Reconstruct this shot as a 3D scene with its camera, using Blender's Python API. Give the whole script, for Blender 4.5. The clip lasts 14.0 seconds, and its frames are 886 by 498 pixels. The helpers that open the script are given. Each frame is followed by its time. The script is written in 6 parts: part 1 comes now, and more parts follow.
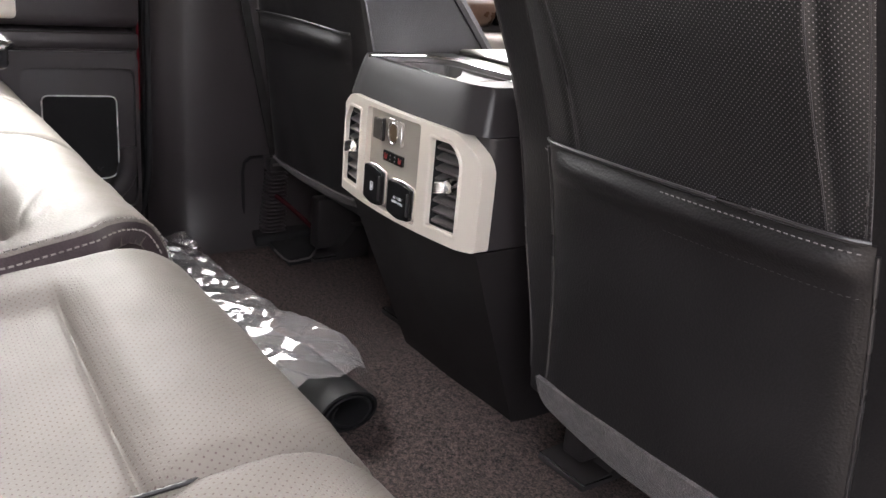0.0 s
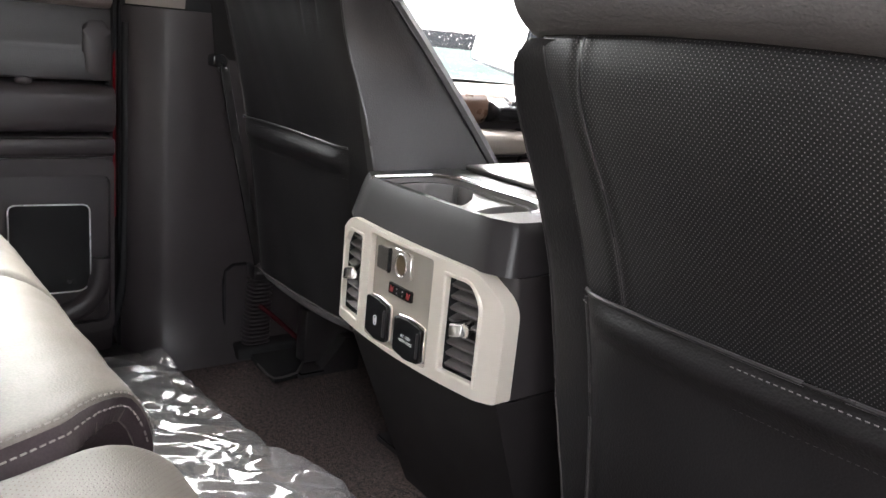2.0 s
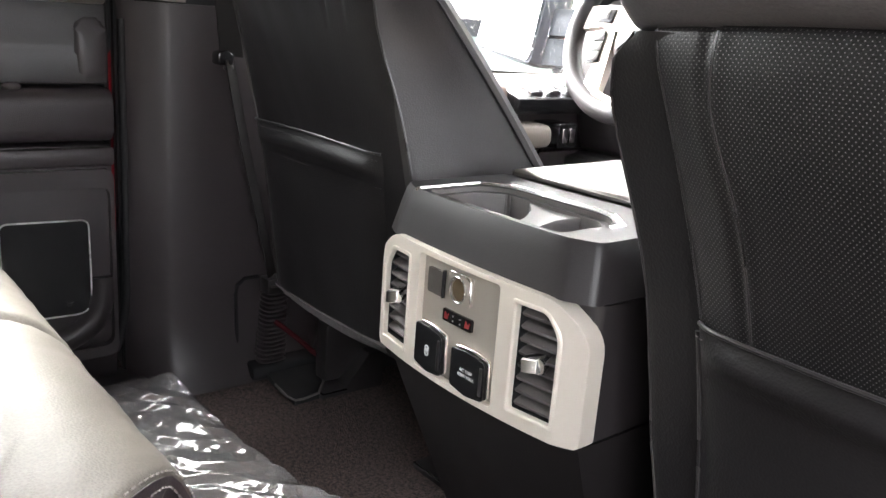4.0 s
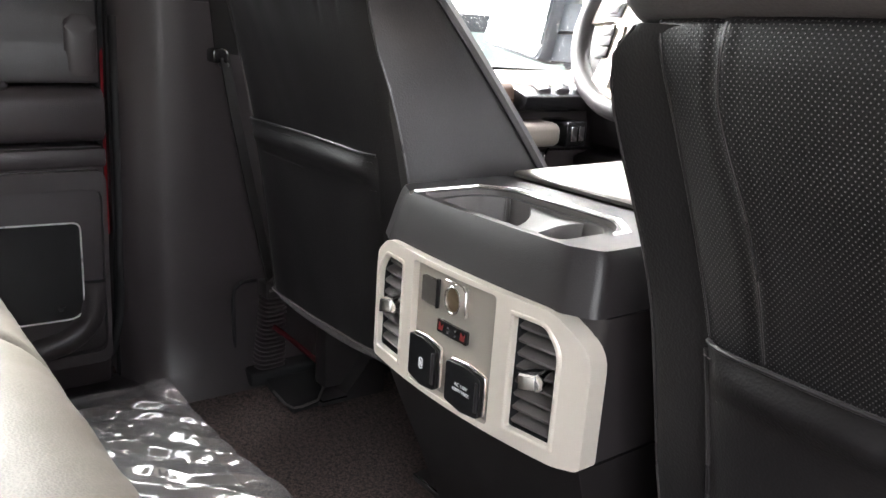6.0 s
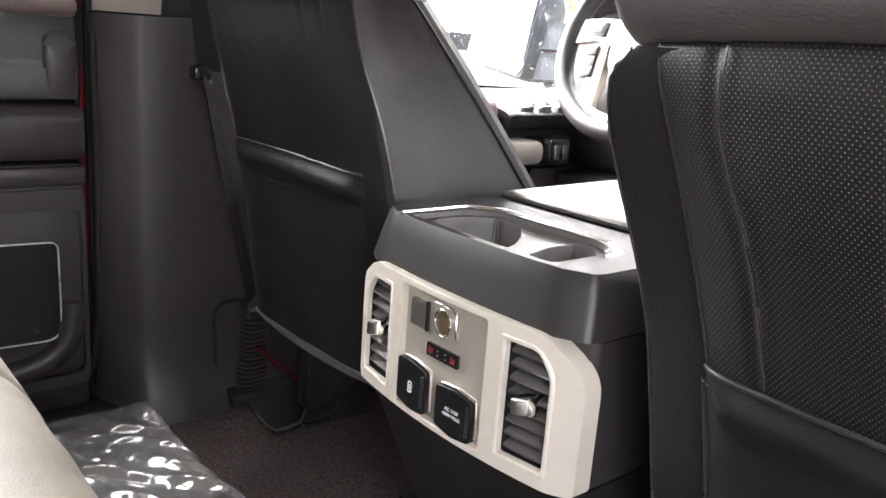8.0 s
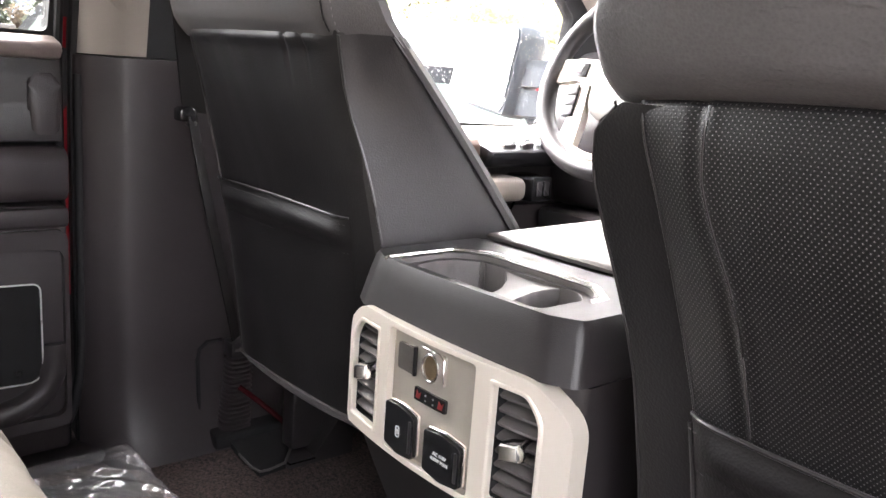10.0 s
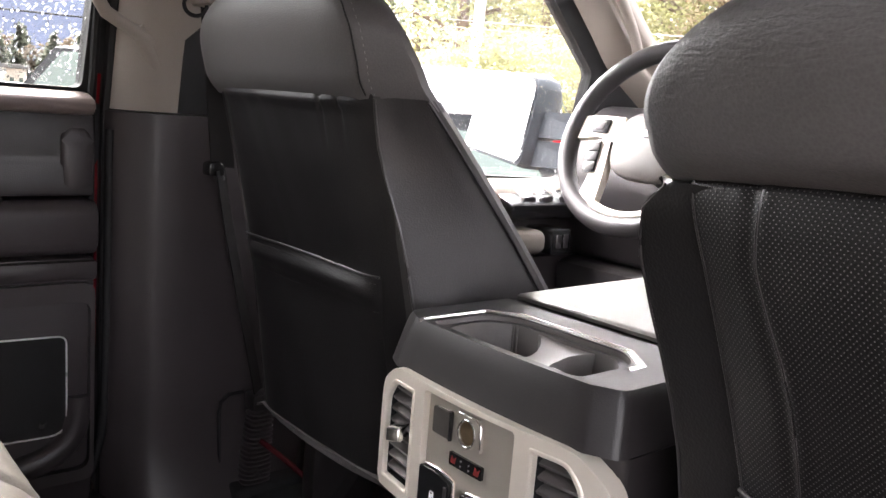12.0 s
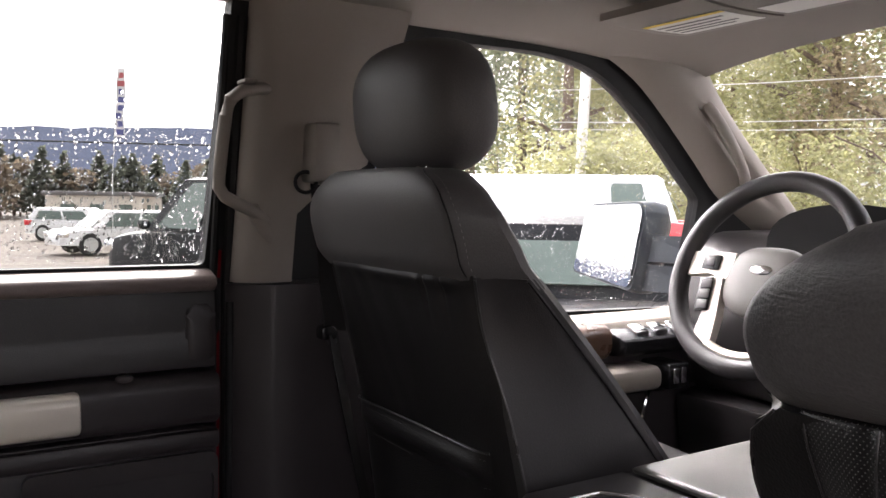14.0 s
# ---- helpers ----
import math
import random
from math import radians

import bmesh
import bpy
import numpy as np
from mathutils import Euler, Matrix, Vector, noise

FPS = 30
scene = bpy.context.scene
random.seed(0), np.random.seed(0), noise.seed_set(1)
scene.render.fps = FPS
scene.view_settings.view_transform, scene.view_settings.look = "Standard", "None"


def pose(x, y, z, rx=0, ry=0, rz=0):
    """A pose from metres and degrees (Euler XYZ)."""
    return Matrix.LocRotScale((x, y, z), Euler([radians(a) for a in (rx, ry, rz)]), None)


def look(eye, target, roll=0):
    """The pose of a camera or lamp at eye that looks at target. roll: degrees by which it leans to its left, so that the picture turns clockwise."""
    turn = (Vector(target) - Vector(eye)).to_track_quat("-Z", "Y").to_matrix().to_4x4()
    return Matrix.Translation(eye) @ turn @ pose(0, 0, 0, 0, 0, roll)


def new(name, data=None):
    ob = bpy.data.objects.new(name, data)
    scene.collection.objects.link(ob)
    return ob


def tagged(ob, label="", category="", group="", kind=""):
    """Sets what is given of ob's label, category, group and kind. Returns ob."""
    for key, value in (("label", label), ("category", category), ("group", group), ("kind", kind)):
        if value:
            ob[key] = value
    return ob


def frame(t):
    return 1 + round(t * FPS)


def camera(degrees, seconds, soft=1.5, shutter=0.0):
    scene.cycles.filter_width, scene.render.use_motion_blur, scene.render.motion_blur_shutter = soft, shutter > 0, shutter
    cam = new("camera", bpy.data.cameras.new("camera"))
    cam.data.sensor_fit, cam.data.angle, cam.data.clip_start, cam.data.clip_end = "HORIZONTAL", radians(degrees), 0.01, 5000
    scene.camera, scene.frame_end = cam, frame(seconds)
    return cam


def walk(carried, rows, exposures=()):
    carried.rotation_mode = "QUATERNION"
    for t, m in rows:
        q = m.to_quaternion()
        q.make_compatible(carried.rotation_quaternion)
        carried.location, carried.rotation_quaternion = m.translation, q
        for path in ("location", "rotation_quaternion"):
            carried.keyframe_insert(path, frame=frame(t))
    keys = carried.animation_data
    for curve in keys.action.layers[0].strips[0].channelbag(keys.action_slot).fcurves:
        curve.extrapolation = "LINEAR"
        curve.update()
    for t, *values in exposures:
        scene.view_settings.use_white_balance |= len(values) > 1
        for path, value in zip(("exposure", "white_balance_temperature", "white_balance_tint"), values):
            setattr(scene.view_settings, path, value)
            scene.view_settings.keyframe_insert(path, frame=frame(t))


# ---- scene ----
cam = camera(56.2, 14.0)
EXPOSURES = [(0.0, 4.30, 6580, 15), (2.0, 4.32, 6500, 11), (3.0, 4.53, 6500, 11), (6.5, 4.44, 6480, 10), (9.5, 4.90, 6580, 14), (10.2, 4.72, 6580, 15), (11.0, 4.27, 6600, 16), (12.5, 3.92, 6600, 16), (13.5, 3.22, 6600, 17), (14.0, 2.8, 6600, 17)]
PATH = [
    (0, (0.924, -0.59, 0.648), (-0.584, 0.545, -0.014), 5.5),
    (0.5, (0.928, -0.607, 0.662), (-0.607, 0.531, 0.073), 6.3),
    (1, (0.927, -0.609, 0.674), (-0.621, 0.531, 0.124), 6.1),
    (1.5, (0.878, -0.594, 0.691), (-0.654, 0.578, 0.163), 5.7),
    (2, (0.786, -0.561, 0.696), (-0.727, 0.647, 0.195), 5.7),
    (2.5, (0.699, -0.555, 0.699), (-0.803, 0.668, 0.201), 5.4),
    (3, (0.652, -0.555, 0.702), (-0.814, 0.711, 0.205), 5.0),
    (3.5, (0.64, -0.553, 0.699), (-0.832, 0.699, 0.183), 4.7),
    (5.8, (0.613, -0.515, 0.696), (-0.88, 0.696, 0.144), 3.6),
    (6, (0.609, -0.503, 0.696), (-0.891, 0.704, 0.154), 4.0),
    (6.5, (0.601, -0.504, 0.699), (-0.893, 0.715, 0.169), 3.7),
    (7, (0.595, -0.505, 0.698), (-0.89, 0.734, 0.188), 4.2),
    (9.5, (0.59, -0.503, 0.704), (-0.873, 0.772, 0.217), 3.9),
    (10, (0.589, -0.512, 0.715), (-0.874, 0.782, 0.285), 4.3),
    (10.5, (0.584, -0.528, 0.736), (-0.907, 0.753, 0.364), 4.0),
    (11, (0.578, -0.534, 0.74), (-0.918, 0.746, 0.389), 4.2),
    (11.5, (0.571, -0.538, 0.739), (-0.924, 0.747, 0.401), 4.5),
    (12, (0.568, -0.538, 0.737), (-0.923, 0.752, 0.403), 4.7),
    (12.5, (0.567, -0.541, 0.741), (-0.931, 0.745, 0.421), 4.5),
    (13, (0.569, -0.543, 0.778), (-0.982, 0.696, 0.538), 3.2),
    (13.5, (0.571, -0.538, 0.812), (-1.048, 0.624, 0.637), 1.9),
    (14, (0.571, -0.528, 0.832), (-1.112, 0.547, 0.723), 0.9),
]
walk(cam, [(t, look(eye, target, roll)) for t, eye, target, roll in PATH], EXPOSURES)

# ---- world and light ----
world = bpy.data.worlds.new("world")
scene.world = world
world.use_nodes = True
wn = world.node_tree.nodes
sky = wn.new("ShaderNodeTexSky")
sky.sky_type = "NISHITA"
sky.sun_disc = False
sky.sun_elevation = radians(48)
sky.sun_rotation = radians(-79)
sky.air_density, sky.dust_density, sky.ozone_density = 1.0, 6.0, 1.0
pale = wn.new("ShaderNodeHueSaturation")
pale.inputs["Saturation"].default_value = 0.12
back = wn["Background"]
world.node_tree.links.new(sky.outputs["Color"], pale.inputs["Color"])
world.node_tree.links.new(pale.outputs["Color"], back.inputs["Color"])
back.inputs["Strength"].default_value = 0.15

sun_data = bpy.data.lights.new("sun", "SUN")
sun_data.energy, sun_data.angle, sun_data.color = 0.45, radians(55), (1.0, 0.96, 0.90)
sun = new("sun", sun_data)
sun.matrix_world = look((-3.0, 0.6, 3.4), (0.0, 0.0, 0.0))


# ---- materials ----
def nodes_of(name):
    m = bpy.data.materials.new(name)
    m.use_nodes = True
    t = m.node_tree
    return m, t, t.nodes["Principled BSDF"]


def surface(name, colour, rough, metal=0.0, var=0.25, scale=9.0, grain=0.15, grain_scale=300.0, cells=False, coat=0.0, spec=0.5, sheen=0.0, dist=0.0006, fine_mix=0.5):
    """A painted, moulded or woven surface: blotches at one scale, grain and relief at another."""
    m, t, p = nodes_of(name)
    n, link = t.nodes, t.links.new
    tc = n.new("ShaderNodeTexCoord")
    big = n.new("ShaderNodeTexNoise")
    big.inputs["Scale"].default_value, big.inputs["Detail"].default_value = scale, 5.0
    link(tc.outputs["Object"], big.inputs["Vector"])
    fine = n.new("ShaderNodeTexVoronoi" if cells else "ShaderNodeTexNoise")
    fine.inputs["Scale"].default_value = grain_scale
    link(tc.outputs["Object"], fine.inputs["Vector"])
    fine_out = fine.outputs["Distance"] if cells else fine.outputs["Fac"]
    add = n.new("ShaderNodeMath")
    add.operation = "ADD"
    link(big.outputs["Fac"], add.inputs[0])
    half = n.new("ShaderNodeMath")
    half.operation = "MULTIPLY"
    half.inputs[1].default_value = fine_mix
    link(fine_out, half.inputs[0])
    link(half.outputs[0], add.inputs[1])
    ramp = n.new("ShaderNodeMapRange")
    ramp.inputs["From Min"].default_value, ramp.inputs["From Max"].default_value = 0.15 + 0.5 * fine_mix, 0.85 + 0.5 * fine_mix
    ramp.inputs["To Min"].default_value, ramp.inputs["To Max"].default_value = 1 - var, 1 + var
    link(add.outputs[0], ramp.inputs["Value"])
    mul = n.new("ShaderNodeVectorMath")
    mul.operation = "SCALE"
    mul.inputs[0].default_value = colour
    link(ramp.outputs["Result"], mul.inputs["Scale"])
    link(mul.outputs["Vector"], p.inputs["Base Color"])
    rr = n.new("ShaderNodeMapRange")
    rr.inputs["From Min"].default_value, rr.inputs["From Max"].default_value = 0.3, 0.7
    rr.inputs["To Min"].default_value, rr.inputs["To Max"].default_value = max(0.02, rough - 0.06), min(1.0, rough + 0.06)
    link(big.outputs["Fac"], rr.inputs["Value"])
    link(rr.outputs["Result"], p.inputs["Roughness"])
    bump = n.new("ShaderNodeBump")
    bump.inputs["Strength"].default_value, bump.inputs["Distance"].default_value = grain, dist
    link(fine_out, bump.inputs["Height"])
    link(bump.outputs["Normal"], p.inputs["Normal"])
    p.inputs["Metallic"].default_value = metal
    p.inputs["Coat Weight"].default_value = coat
    p.inputs["Specular IOR Level"].default_value = spec
    p.inputs["Sheen Weight"].default_value = sheen
    return m


def perforated(name, colour, dot, rough, pitch=0.0062, radius=0.2, relief=-0.4, sheen=0.0):
    """Leather with rows of staggered needle holes, laid out on the UV map in metres."""
    m, t, p = nodes_of(name)
    n, link = t.nodes, t.links.new
    uv = n.new("ShaderNodeUVMap")
    lattice = []
    for shift in (0.0, 0.5):
        mp = n.new("ShaderNodeMapping")
        mp.inputs["Scale"].default_value = (1 / pitch, 1 / (pitch * 1.2), 1)
        mp.inputs["Location"].default_value = (shift, shift, 0)
        link(uv.outputs["UV"], mp.inputs["Vector"])
        fr = n.new("ShaderNodeVectorMath")
        fr.operation = "FRACTION"
        link(mp.outputs["Vector"], fr.inputs[0])
        sub = n.new("ShaderNodeVectorMath")
        sub.operation = "SUBTRACT"
        sub.inputs[1].default_value = (0.5, 0.5, 0)
        link(fr.outputs["Vector"], sub.inputs[0])
        mu = n.new("ShaderNodeVectorMath")
        mu.operation = "MULTIPLY"
        mu.inputs[1].default_value = (1, 1.2, 0)
        link(sub.outputs["Vector"], mu.inputs[0])
        ln = n.new("ShaderNodeVectorMath")
        ln.operation = "LENGTH"
        link(mu.outputs["Vector"], ln.inputs[0])
        lattice.append(ln.outputs["Value"])
    mn = n.new("ShaderNodeMath")
    mn.operation = "MINIMUM"
    link(lattice[0], mn.inputs[0])
    link(lattice[1], mn.inputs[1])
    hole = n.new("ShaderNodeMapRange")
    hole.interpolation_type = "SMOOTHSTEP"
    hole.inputs["From Min"].default_value, hole.inputs["From Max"].default_value = radius * 0.55, radius * 1.25
    hole.inputs["To Min"].default_value, hole.inputs["To Max"].default_value = 1.0, 0.0
    link(mn.outputs[0], hole.inputs["Value"])
    tc = n.new("ShaderNodeTexCoord")
    blot = n.new("ShaderNodeTexNoise")
    blot.inputs["Scale"].default_value, blot.inputs["Detail"].default_value = 14.0, 6.0
    link(tc.outputs["Object"], blot.inputs["Vector"])
    grain = n.new("ShaderNodeTexVoronoi")
    grain.inputs["Scale"].default_value = 600.0
    link(tc.outputs["Object"], grain.inputs["Vector"])
    tone = n.new("ShaderNodeMapRange")
    tone.inputs["To Min"].default_value, tone.inputs["To Max"].default_value = 0.75, 1.25
    link(blot.outputs["Fac"], tone.inputs["Value"])
    base = n.new("ShaderNodeVectorMath")
    base.operation = "SCALE"
    base.inputs[0].default_value = colour
    link(tone.outputs["Result"], base.inputs["Scale"])
    mix = n.new("ShaderNodeMix")
    mix.data_type = "RGBA"
    link(hole.outputs["Result"], mix.inputs["Factor"])
    link(base.outputs["Vector"], mix.inputs[6])
    mix.inputs[7].default_value = (*dot, 1)
    link(mix.outputs[2], p.inputs["Base Color"])
    p.inputs["Roughness"].default_value = rough
    p.inputs["Sheen Weight"].default_value = sheen
    height = n.new("ShaderNodeMath")
    height.operation = "MULTIPLY_ADD"
    height.inputs[1].default_value = relief
    link(hole.outputs["Result"], height.inputs[0])
    small = n.new("ShaderNodeMath")
    small.operation = "MULTIPLY"
    small.inputs[1].default_value = 0.25
    link(grain.outputs["Distance"], small.inputs[0])
    link(small.outputs[0], height.inputs[2])
    bump = n.new("ShaderNodeBump")
    bump.inputs["Strength"].default_value, bump.inputs["Distance"].default_value = 0.6, 0.0012
    link(height.outputs[0], bump.inputs["Height"])
    link(bump.outputs["Normal"], p.inputs["Normal"])
    return m


def clear(name, ior=1.45, rough=0.0, tint=(1, 1, 1)):
    m, t, p = nodes_of(name)
    p.inputs["Base Color"].default_value = (*tint, 1)
    p.inputs["Transmission Weight"].default_value = 1.0
    p.inputs["Roughness"].default_value = rough
    p.inputs["IOR"].default_value = ior
    return m


def mirror_share(t, least):
    """The mirrored share of a thin sheet's light: least straight on, all at a grazing angle."""
    n, link = t.nodes, t.links.new
    face = n.new("ShaderNodeLayerWeight")
    power = n.new("ShaderNodeMath")
    power.operation = "POWER"
    power.inputs[1].default_value = 5.0
    link(face.outputs["Facing"], power.inputs[0])
    share = n.new("ShaderNodeMapRange")
    share.inputs["To Min"].default_value = least
    link(power.outputs[0], share.inputs["Value"])
    return share.outputs["Result"]


def tinted_pane(name, tint):
    """Thin tinted window glass that light passes straight through, with a mirror's share at its surface."""
    m, t, p = nodes_of(name)
    n, link = t.nodes, t.links.new
    see = n.new("ShaderNodeBsdfTransparent")
    see.inputs["Color"].default_value = (*tint, 1)
    gloss = n.new("ShaderNodeBsdfGlossy")
    gloss.inputs["Roughness"].default_value = 0.01
    mix = n.new("ShaderNodeMixShader")
    link(mirror_share(t, 0.04), mix.inputs["Fac"])
    link(see.outputs[0], mix.inputs[1])
    link(gloss.outputs[0], mix.inputs[2])
    link(mix.outputs[0], n["Material Output"].inputs["Surface"])
    return m


def film_material(name):
    """Thin crinkled plastic film: clear, a little milky, with glossy creases."""
    m, t, p = nodes_of(name)
    n, link = t.nodes, t.links.new
    gloss = n.new("ShaderNodeBsdfGlossy")
    gloss.inputs["Roughness"].default_value = 0.06
    gloss.inputs["Color"].default_value = (0.98, 0.97, 0.98, 1)
    see = n.new("ShaderNodeBsdfTransparent")
    see.inputs["Color"].default_value = (0.94, 0.93, 0.94, 1)
    milk = n.new("ShaderNodeBsdfDiffuse")
    milk.inputs["Color"].default_value = (0.86, 0.84, 0.85, 1)
    haze = n.new("ShaderNodeMixShader")
    haze.inputs["Fac"].default_value = 0.20
    link(see.outputs[0], haze.inputs[1])
    link(milk.outputs[0], haze.inputs[2])
    mix = n.new("ShaderNodeMixShader")
    link(mirror_share(t, 0.17), mix.inputs["Fac"])
    link(haze.outputs[0], mix.inputs[1])
    link(gloss.outputs[0], mix.inputs[2])
    link(mix.outputs[0], n["Material Output"].inputs["Surface"])
    return m


LEATHER = surface("black_leather", (0.0125, 0.0115, 0.0122), 0.36, var=0.3, grain=0.35, grain_scale=420, cells=True, spec=0.28)
LEATHER_SIDE = surface("lightened_black_leather", (0.028, 0.0255, 0.0265), 0.40, var=0.2, grain=0.3, grain_scale=480, cells=True)
def wrinkled(name, colour, rough):
    """Leather drawn into fine level wrinkles over a pebbled grain."""
    m = surface(name, colour, rough, var=0.2, grain=0.3, grain_scale=420, cells=True)
    t = m.node_tree
    n, link = t.nodes, t.links.new
    tc = n.new("ShaderNodeTexCoord")
    mp = n.new("ShaderNodeMapping")
    mp.inputs["Scale"].default_value = (75, 75, 250)
    link(tc.outputs["Object"], mp.inputs["Vector"])
    tex = n.new("ShaderNodeTexNoise")
    tex.inputs["Scale"].default_value, tex.inputs["Detail"].default_value, tex.inputs["Distortion"].default_value = 1.0, 3.0, 0.6
    link(mp.outputs["Vector"], tex.inputs["Vector"])
    b2 = n.new("ShaderNodeBump")
    b2.inputs["Strength"].default_value, b2.inputs["Distance"].default_value = 0.50, 0.0018
    link(tex.outputs["Fac"], b2.inputs["Height"])
    p = n["Principled BSDF"]
    link(p.inputs["Normal"].links[0].from_socket, b2.inputs["Normal"])
    link(b2.outputs["Normal"], p.inputs["Normal"])
    return m


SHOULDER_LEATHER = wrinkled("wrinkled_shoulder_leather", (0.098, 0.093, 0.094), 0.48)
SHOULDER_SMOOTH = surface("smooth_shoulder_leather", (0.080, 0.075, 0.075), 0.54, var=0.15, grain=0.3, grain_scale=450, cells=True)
PERF_BACK = perforated("perforated_black_leather", (0.0085, 0.0079, 0.0083), (0.135, 0.128, 0.130), 0.40, pitch=0.0041, relief=0.4, radius=0.125)
PERF_SEAT = perforated("perforated_seat_leather", (0.160, 0.142, 0.123), (0.095, 0.060, 0.054), 0.58, pitch=0.0054, radius=0.115)
SEAT_LEATHER = surface("seat_leather", (0.160, 0.142, 0.123), 0.58, var=0.2, grain=0.35, grain_scale=420, cells=True)
PLASTIC = surface("black_plastic", (0.0205, 0.0176, 0.0187), 0.42, var=0.15, grain=0.16, grain_scale=700, cells=True)
LOWER_PLASTIC = surface("matt_black_plastic", (0.0150, 0.0132, 0.0138), 0.55, var=0.2, grain=0.2, grain_scale=600, cells=True, spec=0.15)
DOOR_PLASTIC = surface("dark_door_plastic", (0.035, 0.0292, 0.0312), 0.40, var=0.15, grain=0.3, grain_scale=600, cells=True)
GLOSS_BLACK = surface("gloss_black_plastic", (0.012, 0.012, 0.013), 0.22, var=0.1, grain=0.02)
RUBBER = surface("black_rubber", (0.012, 0.012, 0.013), 0.6, var=0.2, grain=0.2, grain_scale=250, spec=0.25)
SATIN_TRIM = surface("bright_satin_trim", (0.88, 0.87, 0.85), 0.30, metal=0.4, var=0.05, grain=0.0)
VENT_GREY = surface("grey_vent_plastic", (0.105, 0.095, 0.093), 0.42, var=0.12, grain=0.2, grain_scale=700, cells=True)
BORE = surface("bronze_bore", (0.16, 0.115, 0.07), 0.35, metal=0.6, var=0.3, scale=60, grain=0.1)
BAND = surface("plum_leather", (0.040, 0.027, 0.030), 0.5, var=0.25, grain=0.35, grain_scale=420, cells=True)
CABLE_RED = surface("dark_red_sleeve", (0.040, 0.002, 0.004), 0.75, var=0.2, grain=0.2, spec=0.15)
PIPING = surface("piping_leather", (0.030, 0.028, 0.029), 0.30, var=0.1, grain=0.15, grain_scale=500, cells=True)
LID_LEATHER = surface("armrest_leather", (0.13, 0.127, 0.120), 0.40, var=0.05, grain=0.3, grain_scale=480, cells=True, coat=0.25)
BEIGE = surface("grey_beige_plastic", (0.27, 0.238, 0.212), 0.55, var=0.08, grain=0.2, grain_scale=700, cells=True)
HEADLINING = surface("headliner_cloth", (0.21, 0.180, 0.157), 0.95, var=0.1, grain=0.5, grain_scale=900, sheen=0.1)
INSERT_SILVER = surface("matt_champagne_plastic", (0.40, 0.365, 0.318), 0.42, metal=0.35, var=0.06, grain=0.05, grain_scale=1500)
SILVER = surface("champagne_silver_paint", (0.77, 0.705, 0.625), 0.40, metal=0.34, var=0.04, grain=0.06, grain_scale=1500)
BEIGE_DARK = surface("grey_tray_plastic", (0.16, 0.150, 0.146), 0.42, var=0.1, grain=0.15, grain_scale=700, cells=True)
SMOKED = surface("smoky_grey_plastic", (0.085, 0.078, 0.072), 0.22, var=0.2, scale=40, grain=0.05)
CHROME = surface("chrome", (0.90, 0.90, 0.91), 0.16, metal=1.0, var=0.04, grain=0.0)
CARPET = surface("dark_carpet", (0.060, 0.041, 0.038), 0.95, var=1.3, scale=150, grain=1.0, grain_scale=330, sheen=0.02, dist=0.005, fine_mix=1.1)
FELT = surface("grey_felt", (0.058, 0.050, 0.0515), 0.95, var=0.6, scale=90, grain=0.9, grain_scale=500, sheen=0.12, dist=0.002, fine_mix=0.9)
THREAD = surface("pale_thread", (0.26, 0.24, 0.22), 0.8, var=0.2, grain=0.3)
DIM_THREAD = surface("grey_thread", (0.17, 0.16, 0.16), 0.8, var=0.2, grain=0.3)
WEBBING = surface("black_webbing", (0.011, 0.010, 0.010), 0.8, var=0.2, grain=0.6, grain_scale=900, spec=0.25)
RED_PAINT = surface("red_car_paint", (0.19, 0.006, 0.011), 0.2, var=0.05, grain=0.0, coat=1.0)
WOOD = surface("brown_wood_trim", (0.090, 0.050, 0.033), 0.30, var=0.4, scale=30, grain=0.05, coat=0.3)
WHITE_PRINT = surface("white_print", (0.75, 0.75, 0.75), 0.6, var=0.05, grain=0.0)
RED_PRINT = surface("red_print", (0.20, 0.016, 0.016), 0.5, var=0.05, grain=0.0)
PAPER = surface("label_paper", (0.72, 0.70, 0.66), 0.7, var=0.06, grain=0.0)
YELLOW_PRINT = surface("yellow_print", (0.75, 0.55, 0.08), 0.6, var=0.05, grain=0.0)
MIRROR = surface("mirror_glass", (0.42, 0.44, 0.44), 0.03, metal=1.0, var=0.02, grain=0.0)
MIRROR_SHELL = surface("blue_black_shell", (0.035, 0.045, 0.055), 0.35, var=0.15, grain=0.15)
# The window's light on the rear door's sill cap is put into this colour.
SILL = surface("lit_sill_plastic", (0.20, 0.160, 0.152), 0.34, var=0.15, grain=0.15, grain_scale=600, cells=True)
GLASS = clear("window_glass")
PRIVACY = tinted_pane("privacy_glass", (0.74, 0.75, 0.74))
DROP = clear("rain_water", 1.33)
FILM = film_material("clear_plastic_film")


# ---- mesh helpers ----
def bm_new():
    return bmesh.new()


def part(name, bm, material, parent=None, label="", smooth=True):
    me = bpy.data.meshes.new(name)
    bmesh.ops.recalc_face_normals(bm, faces=bm.faces[:])
    bm.to_mesh(me)
    bm.free()
    me.materials.append(material)
    if smooth:
        me.shade_smooth()
        me.set_sharp_from_angle(angle=radians(38))
    ob = new(name, me)
    if parent is not None:
        ob.parent = parent
        ob.matrix_parent_inverse = parent.matrix_world.inverted()
    if label:
        ob["label"] = label
    if name.endswith("stitching"):
        ob["kind"] = "stuff"
    return ob


def thing(name, label, category, at=(0, 0, 0), group="", kind=""):
    ob = new(name)
    ob.location = at
    ob.empty_display_size = 0.05
    ob.matrix_world = Matrix.Translation(at)
    return tagged(ob, label, category, group, kind)


